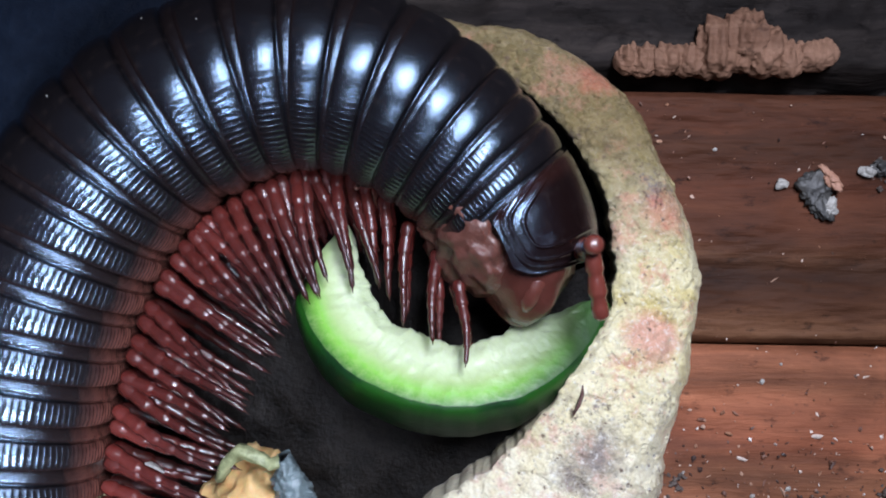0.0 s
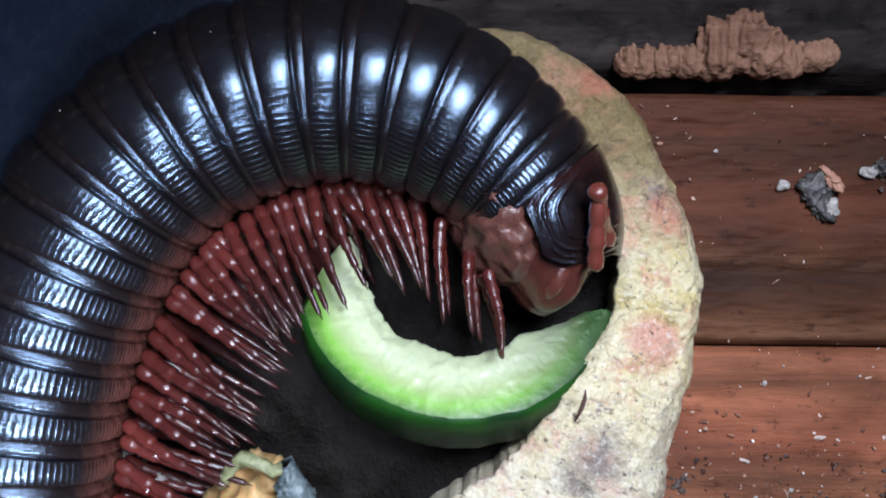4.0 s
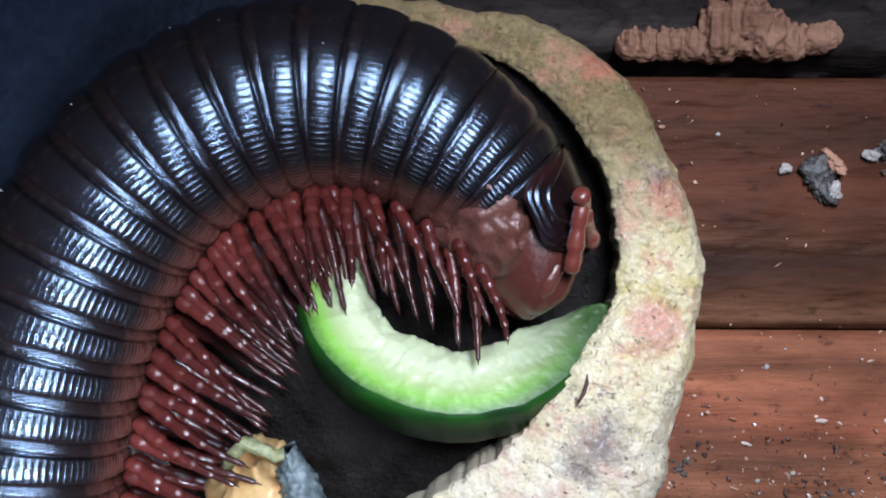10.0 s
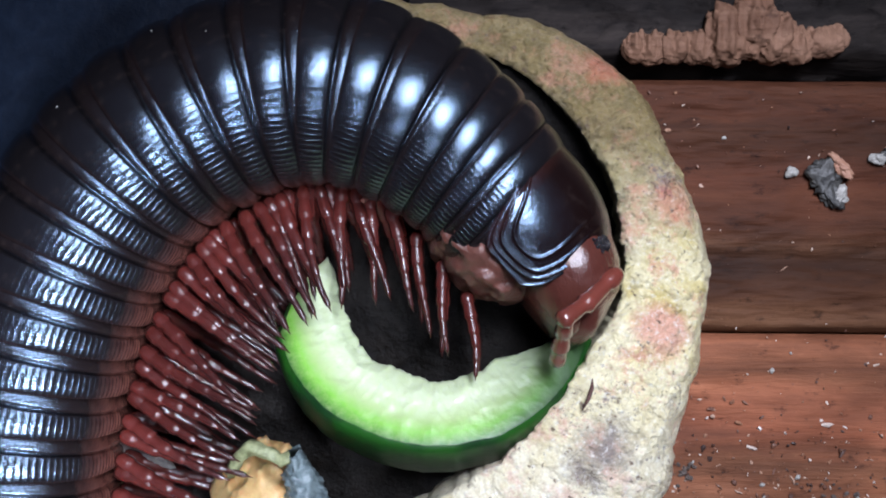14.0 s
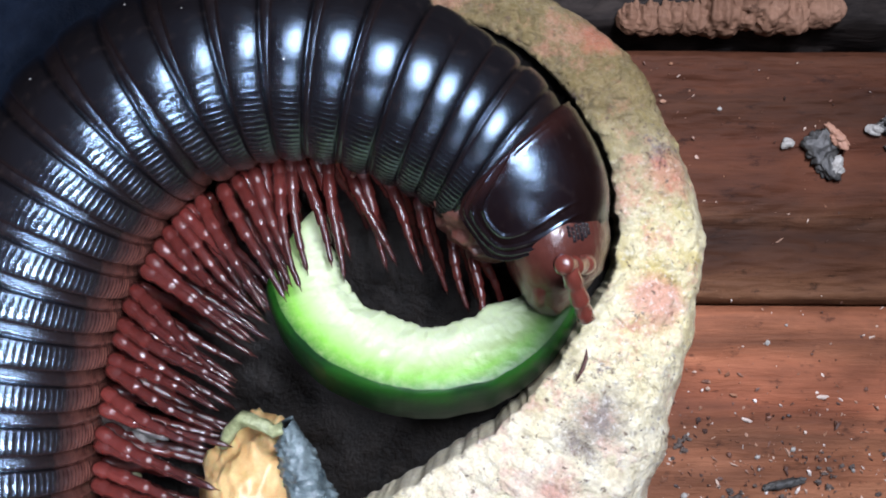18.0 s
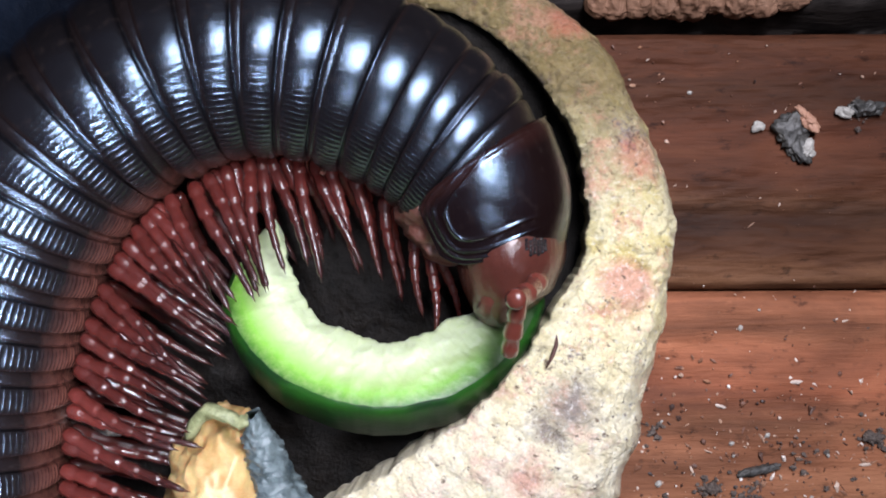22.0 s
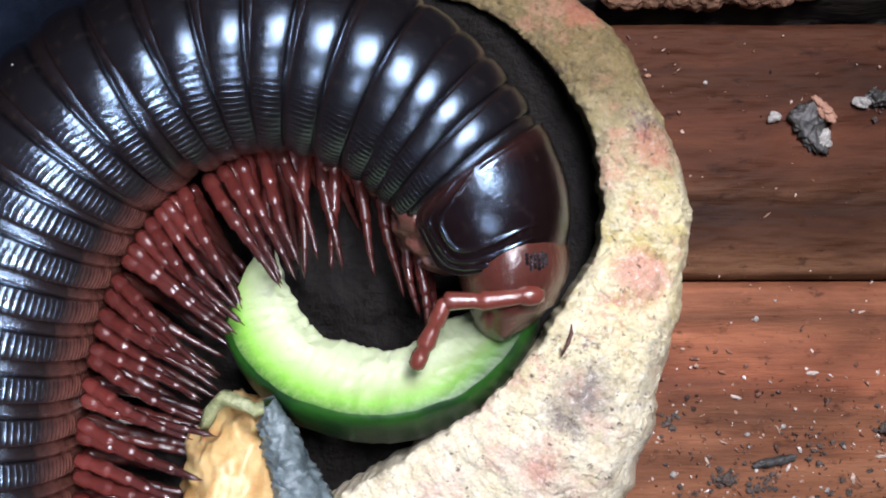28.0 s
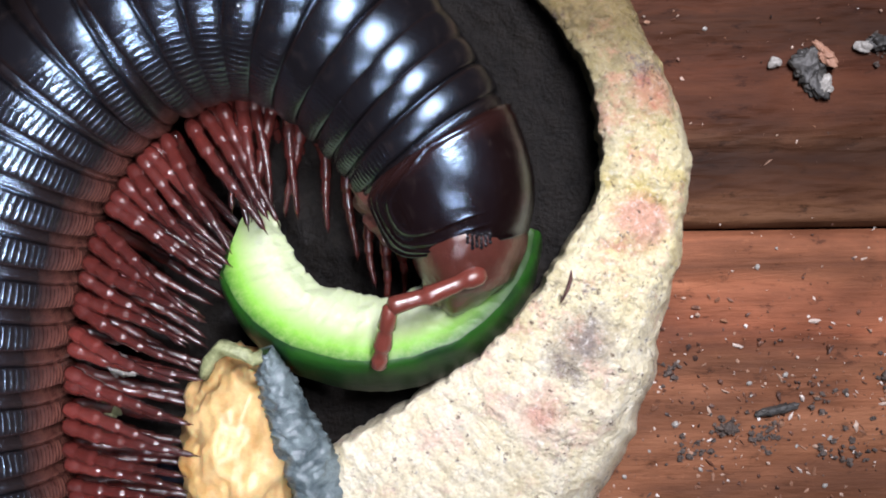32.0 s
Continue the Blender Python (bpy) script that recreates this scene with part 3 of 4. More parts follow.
# ---- cucumber slice ----
def build_slice():
    cuc = tagged(new("cucumber_slice"), "gnawed wet cucumber slice with dark green rind", "cucumber")
    R, TH = 18.2, 8.0
    # the top is eaten away: a thin horn is left on one side, a stub on the other
    a0, a1, n = radians(161), radians(348), 300
    flesh, skin = [], []
    for i in range(n + 1):
        f = i / n
        a = a0 + (a1 - a0) * f
        c, s = math.cos(a), math.sin(a)
        deg = math.degrees(a)
        end = min(1, f * 16, (1 - f) * 6) ** 0.6
        horn = min(1, max(0, (198 - deg) / 40)) ** 0.8
        r_in = 9.6 + 1.2 * (abs(f - 0.55) * 2) ** 2 + 0.6 * fbm((c * 9, s * 9, 1), 0.35) + 0.15 * abs(fbm((c * 9, s * 9, 5), 1.1))
        r_out = R + 0.3 * fbm((c * 18, s * 18, 3), 0.2) - 4.6 * horn
        r_in = r_out - (r_out - r_in) * (0.3 + 0.7 * end)
        row = []
        for k in range(39):
            if k < 11:
                g = k / 11
                r, z = r_in + 0.6 * (1 - g), TH * (0.02 + 0.85 * g)
            else:
                g = (k - 11) / 27
                r, z = r_in + (r_out - 0.5 - r_in) * g, TH * (0.9 + 0.1 * min(1, g * 4)) - 0.25 * g ** 6
            z += (0.22 * fbm((r * c, r * s, z), 0.5) + 0.06 * fbm((r * c, r * s, z), 1.8)) * (1 - max(0, (k - 24) / 14)) - 0.12 * max(0, (k - 30) / 8)
            r += 0.32 * fbm((r * c, r * s, z * 1.4 + 9), 0.7) * (1 if k < 28 else 0)
            row.append((r * c, r * s, z))
        flesh.append(row)
        if deg > 186:
            skin.append([((r_out + q[0]) * c, (r_out + q[0]) * s, q[1]) for q in ((-0.55, TH - 0.1), (-0.2, TH - 0.35), (0.05, TH - 0.9), (0.25, TH * 0.7), (0.25, TH * 0.45), (0.1, TH * 0.2), (-0.3, 0.4), (-1.2, 0.0), (-5, 0.0))])
    bm, vs = sheet(flesh)
    for row in (vs[0], vs[-1]):
        bm.faces.new(row)
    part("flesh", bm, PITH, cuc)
    bm, vs = sheet(skin)
    for row in (vs[0], vs[-1]):
        bm.faces.new(row)
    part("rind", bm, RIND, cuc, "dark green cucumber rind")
    return cuc


# ---- millipede ----
SEG = 25                      # body rings behind the collar
PITCH = [4.8, 3.1, 3.1, 3.5, 4.3] + [4.7] * (SEG - 4)     # from each plate to the next one back


def widths(i):
    f = min(1, max(i, 0) / 11)
    f = f * f * (3 - 2 * f)
    return 8.6 + 2.9 * f, 9.4 + 2.1 * f          # half width across, half height from back to belly


def add_uv(bm, rows_u, rows_v, vs):
    lay = bm.loops.layers.uv.new("UVMap")
    uv = {}
    for j, row in enumerate(vs):
        for i, v in enumerate(row):
            uv[v] = (rows_u[i], rows_v[j])
    for f in bm.faces:
        us = [uv[l.vert][0] for l in f.loops if l.vert in uv]
        wrap = us and max(us) - min(us) > 0.5
        for l in f.loops:
            if l.vert in uv:
                u, v = uv[l.vert]
                l[lay].uv = (u + 1 if wrap and u < 0.5 else u, v)


# along a ring, from its free hind edge forward: the share of the hind band (to 1) and of the fore band (to 2), the radius, and the texture row
RING_LINE = [(0.07, 0.915, 0.0), (0.015, 0.945, 0.02), (0.0, 0.972, 0.04), (0.015, 0.992, 0.06), (0.05, 1.004, 0.08), (0.12, 1.011, 0.11), (0.25, 1.018, 0.18), (0.45, 1.021, 0.30), (0.65, 1.017, 0.42),
             (0.82, 1.007, 0.52), (0.93, 0.994, 0.58), (0.98, 0.981, 0.61), (1.0, 0.962, 0.63), (1.03, 0.957, 0.65), (1.06, 0.966, 0.68), (1.12, 0.975, 0.71), (1.22, 0.977, 0.76), (1.36, 0.966, 0.82), (1.6, 0.94, 0.90), (2.0, 0.90, 1.0)]


def build_ring(i, parent):
    W, H = widths(i)
    p = PITCH[i]
    W2, H2 = widths(i - 0.6)
    neck = min(1, max(0, (7 - i) / 4))                      # the first rings lean back
    n = 120
    rows = []
    for q, r, _ in RING_LINE:
        row = []
        for k in range(n):
            a = 2 * math.pi * (k / n) - math.pi             # 0 on the back
            c = math.cos(a)
            low = (1 - c) / 2                               # 0 on the back, 1 on the belly
            hind = p * (0.74 + 0.25 * c + 0.05 * neck)
            z = -(2.07 + 0.8 * c) * (1 - neck) - (1.6 + 1.8 * c) * neck + (q * hind if q <= 1 else hind + (q - 1) * p * (0.72 + 0.36 * c))
            w, h = (W, H) if q < 0.7 else (0.7 * W + 0.3 * W2, 0.7 * H + 0.3 * H2)
            belly = 1 - 0.10 * max(0, (low - 0.82) / 0.18) ** 1.5
            row.append((w * r * math.sin(a), h * r * c * belly, z))
        rows.append(row)
    bm, vs = sheet(rows, True)
    add_uv(bm, [k / n for k in range(n)], [q[2] for q in RING_LINE], vs)
    return part("body_ring", bm, SHELL, parent)


def build_collar(parent):
    W, H = widths(0)
    n, m = 230, 100
    half = radians(124)
    rows, vv = [], []
    for j in range(m + 1):
        f = j / m
        row = []
        for k in range(n + 1):
            a = -half + 2 * half * k / n
            s = abs(a) / half
            back = -4.5 + 2.9 * s ** 1.5 + 0.9 * max(0, (s - 0.82) / 0.18) ** 3
            front = 8.3 - 2.6 * s ** 2.2 - 0.3 * math.exp(-((s - 0.5) / 0.2) ** 2) - 1.3 * max(0, (s - 0.85) / 0.15) ** 3
            z = back + (front - back) * f
            bow = math.sqrt(max(0.0, 1 - 0.50 * max(0, (z + 1) / 9.3) ** 2.4))
            # three fine ridges run along the front margin and round the lobe
            d = -math.log(sum(math.exp(-1.5 * e) for e in (front - z, (1 - s) * 19 + 0.1, (z - back) * 1.1 + 14 * max(0, 0.88 - s) ** 1.4))) / 1.5
            d += 0.25 * math.sin(9 * s + 1.5 * f)
            ridge = 0.2 * min(1, max(0, (s - 0.34) * 4)) * sum(math.exp(-((d - c) / 0.13) ** 2) for c in (0.7, 1.5, 2.7))
            lip = 0.16 * math.exp(-(min(front - z, (1 - s) * 19) / 0.3) ** 2)
            r = bow * (1.0 + 0.02 * (1 - f)) - 0.02 * math.exp(-((f - 0.03) / 0.03) ** 2)
            row.append(((W * r + ridge + lip) * math.sin(a), (H * r + ridge + lip) * math.cos(a) - 0.5 * f * f, z))
        rows.append(row)
        vv.append(f * 0.6)
    inner = [[(x * 0.94, y * 0.94 - 0.1, z - 0.1) for x, y, z in row] for row in rows]
    bm, vs = sheet(rows + inner[::-1])
    add_uv(bm, [0.5 + (-half + 2 * half * k / n) / (2 * math.pi) for k in range(n + 1)], vv + vv[::-1], vs)
    return part("collar_plate", bm, COLLAR, parent, "large smooth dark red-black plate behind the head")


# along a leg: where, and how thick; each joint is a narrow waist behind a swollen end
LEG_JOINTS = [(0.0, 0.60), (0.5, 0.84), (1.5, 0.86), (1.75, 0.70), (2.0, 0.74), (3.6, 0.83), (3.95, 0.80), (4.15, 0.62), (4.4, 0.66), (5.9, 0.73), (6.25, 0.70), (6.45, 0.52), (6.7, 0.54), (7.9, 0.60), (8.2, 0.58), (8.4, 0.42),
              (8.6, 0.44), (10.1, 0.48), (10.4, 0.46), (10.55, 0.32), (10.8, 0.36), (12.3, 0.33), (12.65, 0.26), (12.8, 0.12), (13.4, 0.03)]


def leg_mesh(scale, bend, seed):
    pts, rad = [], []
    for s, r in LEG_JOINTS:
        f = s / 13.9
        pts.append((bend * math.sin(f * 1.9) * 2.2 * scale, 0.25 * math.sin(f * 5 + seed), s * scale * 1.1))
        rad.append(r * (0.55 + 0.45 * scale) * (1.06 - 0.08 * f))
    return tube(pts, rad, 9)


def build_millipede():
    bug = tagged(new("millipede"), "large glossy black millipede with dense red-brown legs, eating cucumber", "millipede")
    plates = [build_collar(bug)] + [build_ring(i, bug) for i in range(1, SEG + 1)]
    shapes = {}
    legs = []
    for i in range(1, SEG + 1):
        W, H = widths(i)
        size = 0.64 + 0.36 * min(1, i / 9)
        for k in range(2 if i > 4 else 1):
            for side in (-1, 1):
                key = (round(size, 2), (2 * i + 3 * k + side) % 5)
                if key not in shapes:
                    shapes[key] = part("leg", leg_mesh(size * (1.04, 0.95, 1.0, 0.98, 1.06)[key[1]], 0.25 + 0.26 * key[1], key[1] * 1.7), LEG, plates[i])
                    ob = shapes[key]
                else:
                    ob = again("leg", shapes[key], plates[i])
                legs.append((ob, i, k, side))
    # brown throat between the first rings and the head
    bm = bmesh.new()
    bmesh.ops.create_uvsphere(bm, u_segments=48, v_segments=36, radius=1)
    for v in bm.verts:
        x, y, z = v.co
        q = 1 - 0.16 * abs(math.sin(7 * z + 2 * fbm((2 * x, 2 * y, z), 1.0))) ** 4 + 0.16 * fbm((4 * x, 3 * y, 2 * z), 1.0) - 0.12 * math.exp(-(x / 0.12) ** 2)
        v.co = Vector((6.7 * x * q, 4.0 * y * q - 5.4, 7.2 * z - 1.0))
    part("throat", bm, BELLY, plates[0], "wrinkled brown underside between the first legs")
    # dust specks stuck to the plates
    rng = random.Random(3)
    for i, deg in ((9, -48), (10, -30), (12, -44), (14, -35), (15, -60), (7, -75), (18, -70), (20, -52)):
        W, H = widths(i)
        a = radians(deg)
        bm = lump(0.13, 0.11, 0.10, i, 0.5, 3.0, 2)
        bmesh.ops.translate(bm, vec=(W * 1.012 * math.sin(a), H * 1.012 * math.cos(a), rng.uniform(-0.6, 1.0)), verts=bm.verts)
        part("dust_speck", bm, PALE, plates[i], "tiny white dust speck")
    W, H = widths(5)
    bm = lump(0.4, 0.25, 0.25, 4, 0.7, 1.5, 3)
    bmesh.ops.translate(bm, vec=(W * math.sin(radians(-150)), H * math.cos(radians(-150)), 0.4), verts=bm.verts)
    part("tan_speck", bm, BELLY, plates[5], "small tan crumb stuck to the flank")
    return bug, plates, legs


def build_head(bug):
    # a blunt capsule with a wide flat face, bent towards the belly
    bm = bmesh.new()
    bmesh.ops.create_uvsphere(bm, u_segments=40, v_segments=26, radius=1)
    for v in bm.verts:
        x, y, z = v.co
        k = 1 - 0.30 * max(0, z) ** 1.5
        groove = -0.035 * math.exp(-(x / 0.07) ** 2) * (z > 0.1)
        cheek = 0.10 * math.exp(-((abs(x) - 0.62) ** 2 + (y - 0.15) ** 2) / 0.05) * (z > -0.2)
        brow = 0.05 * math.exp(-((z - 0.45) / 0.07) ** 2) * (y > 0)
        q = 1 + cheek + groove + brow + 0.02 * fbm((x * 3, y * 3, z * 3), 1.0)
        v.co = Vector((7.6 * x * k * q, 5.9 * y * k * q - 0.6 - 1.6 * max(0, z) ** 2, 8.2 * z * q))
    head = part("head", bm, FACE, bug, "shiny red-brown head capsule")
    bm = bmesh.new()                                       # the broad under-lip
    bmesh.ops.create_uvsphere(bm, u_segments=32, v_segments=20, radius=1)
    for v in bm.verts:
        x, y, z = v.co
        k = 1 - 0.3 * max(0, z) ** 1.3
        seam = 1 - 0.16 * math.exp(-((abs(x) - 0.3) / 0.08) ** 2) - 0.10 * math.exp(-((z - 0.25) / 0.08) ** 2)
        v.co = Vector((5.6 * x * k * seam * (1 + 0.05 * fbm((x * 4, y * 4, z * 4), 1.0)), 2.0 * y * seam - 2.4, 7.8 * z - 2.6))
    part("under_lip", bm, BELLY, head, "brown plate under the mouth")
    for side in (-1, 1):
        bm = tube([(side * 4.8, -1.4, 2.0), (side * 4.6, -2.0, 4.0), (side * 3.3, -2.7, 5.6), (side * 1.4, -3.1, 6.9)], [0.7, 1.2, 1.1, 0.5], 14)
        part("jaw", bm, FACE, head)
        bm = bmesh.new()                                   # eye: a patch of small beads
        for r in range(6):
            for c in range(4 - (r in (0, 5))):
                phi, z = radians(26 + 4.2 * r), -1.9 + 0.42 * c + 0.2 * (r % 2)
                k = math.sqrt(1 - (z / 8.2) ** 2) * (1 - 0.30 * max(0, z / 8.2) ** 1.5)
                q = bmesh.ops.create_icosphere(bm, subdivisions=2, radius=0.22)
                bmesh.ops.translate(bm, vec=(side * 7.6 * math.cos(phi) * k, 5.9 * math.sin(phi) * k - 0.6, z), verts=q["verts"])
        part("eye", bm, EYE, head, "black patch of bead-like eyes")
    feelers = []
    for side in (-1, 1):
        base = tube([(0, 0, -0.3), (0, 0, 0.3), (0, 0, 1.2), (0, 0, 1.9), (0, 0, 2.2), (0.1, 0, 3.0), (0.2, 0, 5.2), (0.2, 0, 5.9), (0.2, 0, 6.2), (0.1, 0, 6.8), (0, 0, 8.8), (0, 0, 9.4), (0, 0, 9.8)],
                    [0.6, 1.0, 1.1, 1.0, 0.82, 0.88, 0.98, 1.08, 0.84, 0.82, 0.95, 1.02, 0.6], 14)
        a = part("feeler_base", base, FEELER, head, "pinkish-red jointed lower half of the feeler")
        tip = tube([(0, 0, -0.2), (0, 0, 0.2), (0, 0, 1.2), (0, 0, 2.4), (0, 0, 2.7), (0, 0, 3.2), (0, 0, 4.6), (0, 0, 5.0), (0, 0, 5.3), (0, 0, 6.2), (0, 0, 7.2), (0, 0, 7.6)],
                   [0.5, 0.8, 0.86, 0.97, 0.75, 0.82, 1.02, 0.94, 0.75, 0.89, 0.88, 0.5], 14)
        b = part("feeler_tip", tip, FEELER, head, "pinkish-red jointed end of the feeler")
        feelers.append((side, a, b))
    return head, feelers


# ---- how the body lies from time to time ----
REAR = [(-23.7, 21.2), (-30.4, 17.0), (-35.5, 11.5), (-39.2, 5.2), (-42.0, -1.4), (-44.0, -8.4), (-45.4, -15.5), (-46.2, -23), (-46.2, -31), (-45.2, -39), (-43.2, -47)]
KNOTS = (0, 2.5, 5, 7.5, 10)
LIES = []


def lie(t, shift, turns, stretch, roll, roll_mid, lift):
    """At t seconds: the shift of the rear; how sharply the front turns at the rings in KNOTS (thousandths of a radian for each millimetre);
    how far it is stretched; the roll of the collar and of the fifth ring (degrees, the back turned up); how far the collar is lifted."""
    LIES.append((t, shift, turns, stretch, roll, roll_mid, lift))


lie(0, (-2.26, -1.58), (-23, -24, -42, -52, -30), 1.009, -21.9, 23.9, 0.35)
lie(0.5, (-2.17, -1.68), (-26, -31, -43, -46, -33), 1.02, -24.3, 23.1, 0.56)
lie(1, (-2.18, -1.69), (-25, -32, -44, -40, -34), 1.024, -20.8, 23.3, 0.65)
lie(1.5, (-2.64, -1.62), (-23, -34, -46, -36, -34), 1.025, -20, 22.8, 0.77)
lie(2, (-2.05, -2.02), (-26, -33, -45, -37, -37), 1.027, -19.7, 23.6, 0.69)
lie(2.5, (-1.74, -2.23), (-28, -34, -45, -35, -38), 1.038, -20.2, 24.5, 0.72)
lie(3, (-1.46, -2.44), (-31, -37, -45, -31, -37), 1.04, -20, 23.1, 0.73)
lie(3.5, (-1.21, -2.44), (-35, -39, -45, -32, -36), 1.034, -21.1, 22.4, 0.54)
lie(5.5, (-0.02, -3.98), (-20, -44, -38, -43, -37), 0.934, -42.2, -1.4, -0.98)
lie(6, (0.06, -4.07), (-23, -44, -39, -45, -36), 0.92, -42.9, -3.9, -1.09)
lie(6.5, (-0.31, -3.87), (-30, -42, -41, -46, -36), 0.913, -43.3, -4.7, -1.09)
lie(7, (0.08, -4.23), (-35, -44, -38, -43, -38), 0.921, -43, -4.5, -1.1)
lie(7.5, (0.26, -4.37), (-46, -43, -37, -44, -39), 0.915, -43.8, -6.2, -1.27)
lie(8, (0.32, -4.43), (-50, -42, -38, -45, -39), 0.905, -44, -7.5, -1.37)
lie(8.5, (0, -4.25), (-46, -42, -42, -47, -38), 0.887, -45.3, -9.7, -1.47)
lie(9, (-0.07, -4.34), (-49, -36, -41, -50, -39), 0.882, -45, -10, -1.5)
lie(9.5, (0.35, -4.57), (-46, -41, -41, -49, -41), 0.88, -46.5, -10.9, -1.49)
lie(10, (0.25, -4.64), (-38, -39, -39, -50, -40), 0.883, -45, -10.1, -1.37)
lie(10.5, (-1.12, -3.96), (-16, -49, -46, -51, -36), 0.892, -44.8, -5.8, -0.75)
lie(11, (-1.97, -2.8), (-4, -38, -43, -39, -29), 0.995, -10.1, 19, 1.04)
lie(11.5, (-1.92, -3.01), (-7, -37, -40, -39, -29), 1.022, -7.9, 24.3, 1.39)
lie(12, (-1.8, -3.13), (1, -44, -38, -43, -27), 1.007, -8.3, 23, 1.07)
lie(12.5, (-1.48, -3.91), (26, -45, -39, -53, -30), 0.963, -9.3, 16.6, 0.25)
lie(13, (-1.59, -4.23), (21, -37, -35, -55, -32), 0.962, -7.4, 17.1, 0.09)
lie(13.5, (-1.45, -4.32), (25, -37, -37, -53, -34), 0.976, -8.7, 17, 0.2)
lie(14, (-2.33, -3.92), (31, -30, -39, -52, -35), 0.968, -7, 18.7, 0.42)
lie(14.5, (-3.25, -3.55), (33, -27, -41, -51, -37), 0.971, -5.2, 22, 0.54)
lie(16.5, (-4.59, -4), (-45, -26, -32, -42, -45), 0.952, 16.1, 27.9, 0.66)
lie(17, (-4.71, -4.15), (-45, -26, -33, -43, -46), 0.951, 15.9, 28.8, 0.68)
lie(17.5, (-4.64, -4.37), (-49, -23, -31, -44, -48), 0.957, 16, 28.8, 0.62)
lie(18, (-4.59, -4.47), (-57, -23, -29, -41, -48), 0.964, 15.9, 28.4, 0.71)
lie(18.5, (-4.08, -4.72), (-72, -23, -28, -38, -47), 0.971, 16.3, 28.5, 0.6)
lie(19, (-4.6, -4.57), (-73, -22, -30, -40, -47), 0.963, 14.9, 27.3, 0.51)
lie(19.5, (-4.6, -4.76), (-67, -22, -31, -40, -49), 0.96, 13.9, 27, 0.52)
lie(20, (-4.35, -4.99), (-69, -23, -32, -40, -50), 0.962, 12.9, 26.9, 0.51)
lie(20.5, (-4.18, -5.13), (-68, -23, -31, -40, -50), 0.964, 13.2, 25.8, 0.51)
lie(21, (-3.59, -5.48), (-75, -25, -30, -38, -49), 0.966, 14.1, 25.1, 0.36)
lie(21.5, (-3.72, -5.44), (-73, -28, -32, -40, -49), 0.951, 14.2, 22.9, 0.12)
lie(22, (-3.72, -5.61), (-73, -29, -33, -41, -50), 0.952, 13.3, 22, 0.16)
lie(22.5, (-3.6, -5.8), (-77, -28, -32, -40, -50), 0.97, 14.9, 21.8, 0.45)
lie(23, (-4.01, -5.78), (-73, -32, -33, -41, -50), 0.959, 14.8, 18.7, 0.54)
lie(23.5, (-4.73, -5.69), (-62, -32, -33, -47, -51), 0.947, 13.5, 18.1, 0.68)
lie(24, (-4.82, -5.81), (-68, -31, -31, -46, -50), 0.949, 14.3, 18.4, 0.81)
lie(24.5, (-4.33, -6.16), (-73, -33, -30, -44, -50), 0.96, 13.9, 17.2, 0.74)
lie(25, (-4.19, -6.33), (-74, -33, -29, -46, -49), 0.948, 16.7, 18.8, 0.75)
lie(25.5, (-4.36, -6.06), (-52, -45, -36, -47, -49), 0.947, 24, 19.7, 0.97)
lie(27.5, (-3.99, -6.41), (-37, -39, -34, -43, -48), 0.956, 15.6, 25.6, 1.28)
lie(28, (-4.2, -6.14), (-31, -39, -38, -47, -48), 0.944, 14.8, 26.6, 1.22)
lie(28.5, (-4.05, -6.13), (-29, -37, -39, -48, -47), 0.949, 16.6, 28.2, 1.38)
lie(29, (-4.66, -5.78), (-32, -35, -38, -47, -46), 0.953, 23.4, 28.7, 1.7)
lie(29.5, (-5.61, -5.41), (-30, -33, -41, -51, -47), 0.949, 30.6, 31.1, 2.08)
lie(30, (-6.2, -5.36), (-39, -19, -42, -61, -49), 0.937, 25.5, 37.6, 2.4)
lie(30.5, (-5.97, -5.53), (-41, -16, -40, -63, -51), 0.945, 27.3, 37.5, 2.36)
lie(31, (-5.56, -5.84), (-38, -18, -41, -59, -48), 0.963, 26.6, 36.7, 2.35)
lie(31.5, (-5.55, -5.93), (-42, -15, -39, -61, -47), 0.964, 25.4, 38.7, 2.29)
lie(32, (-5.96, -5.83), (-40, -13, -40, -66, -46), 0.955, 25.3, 38.5, 2.36)


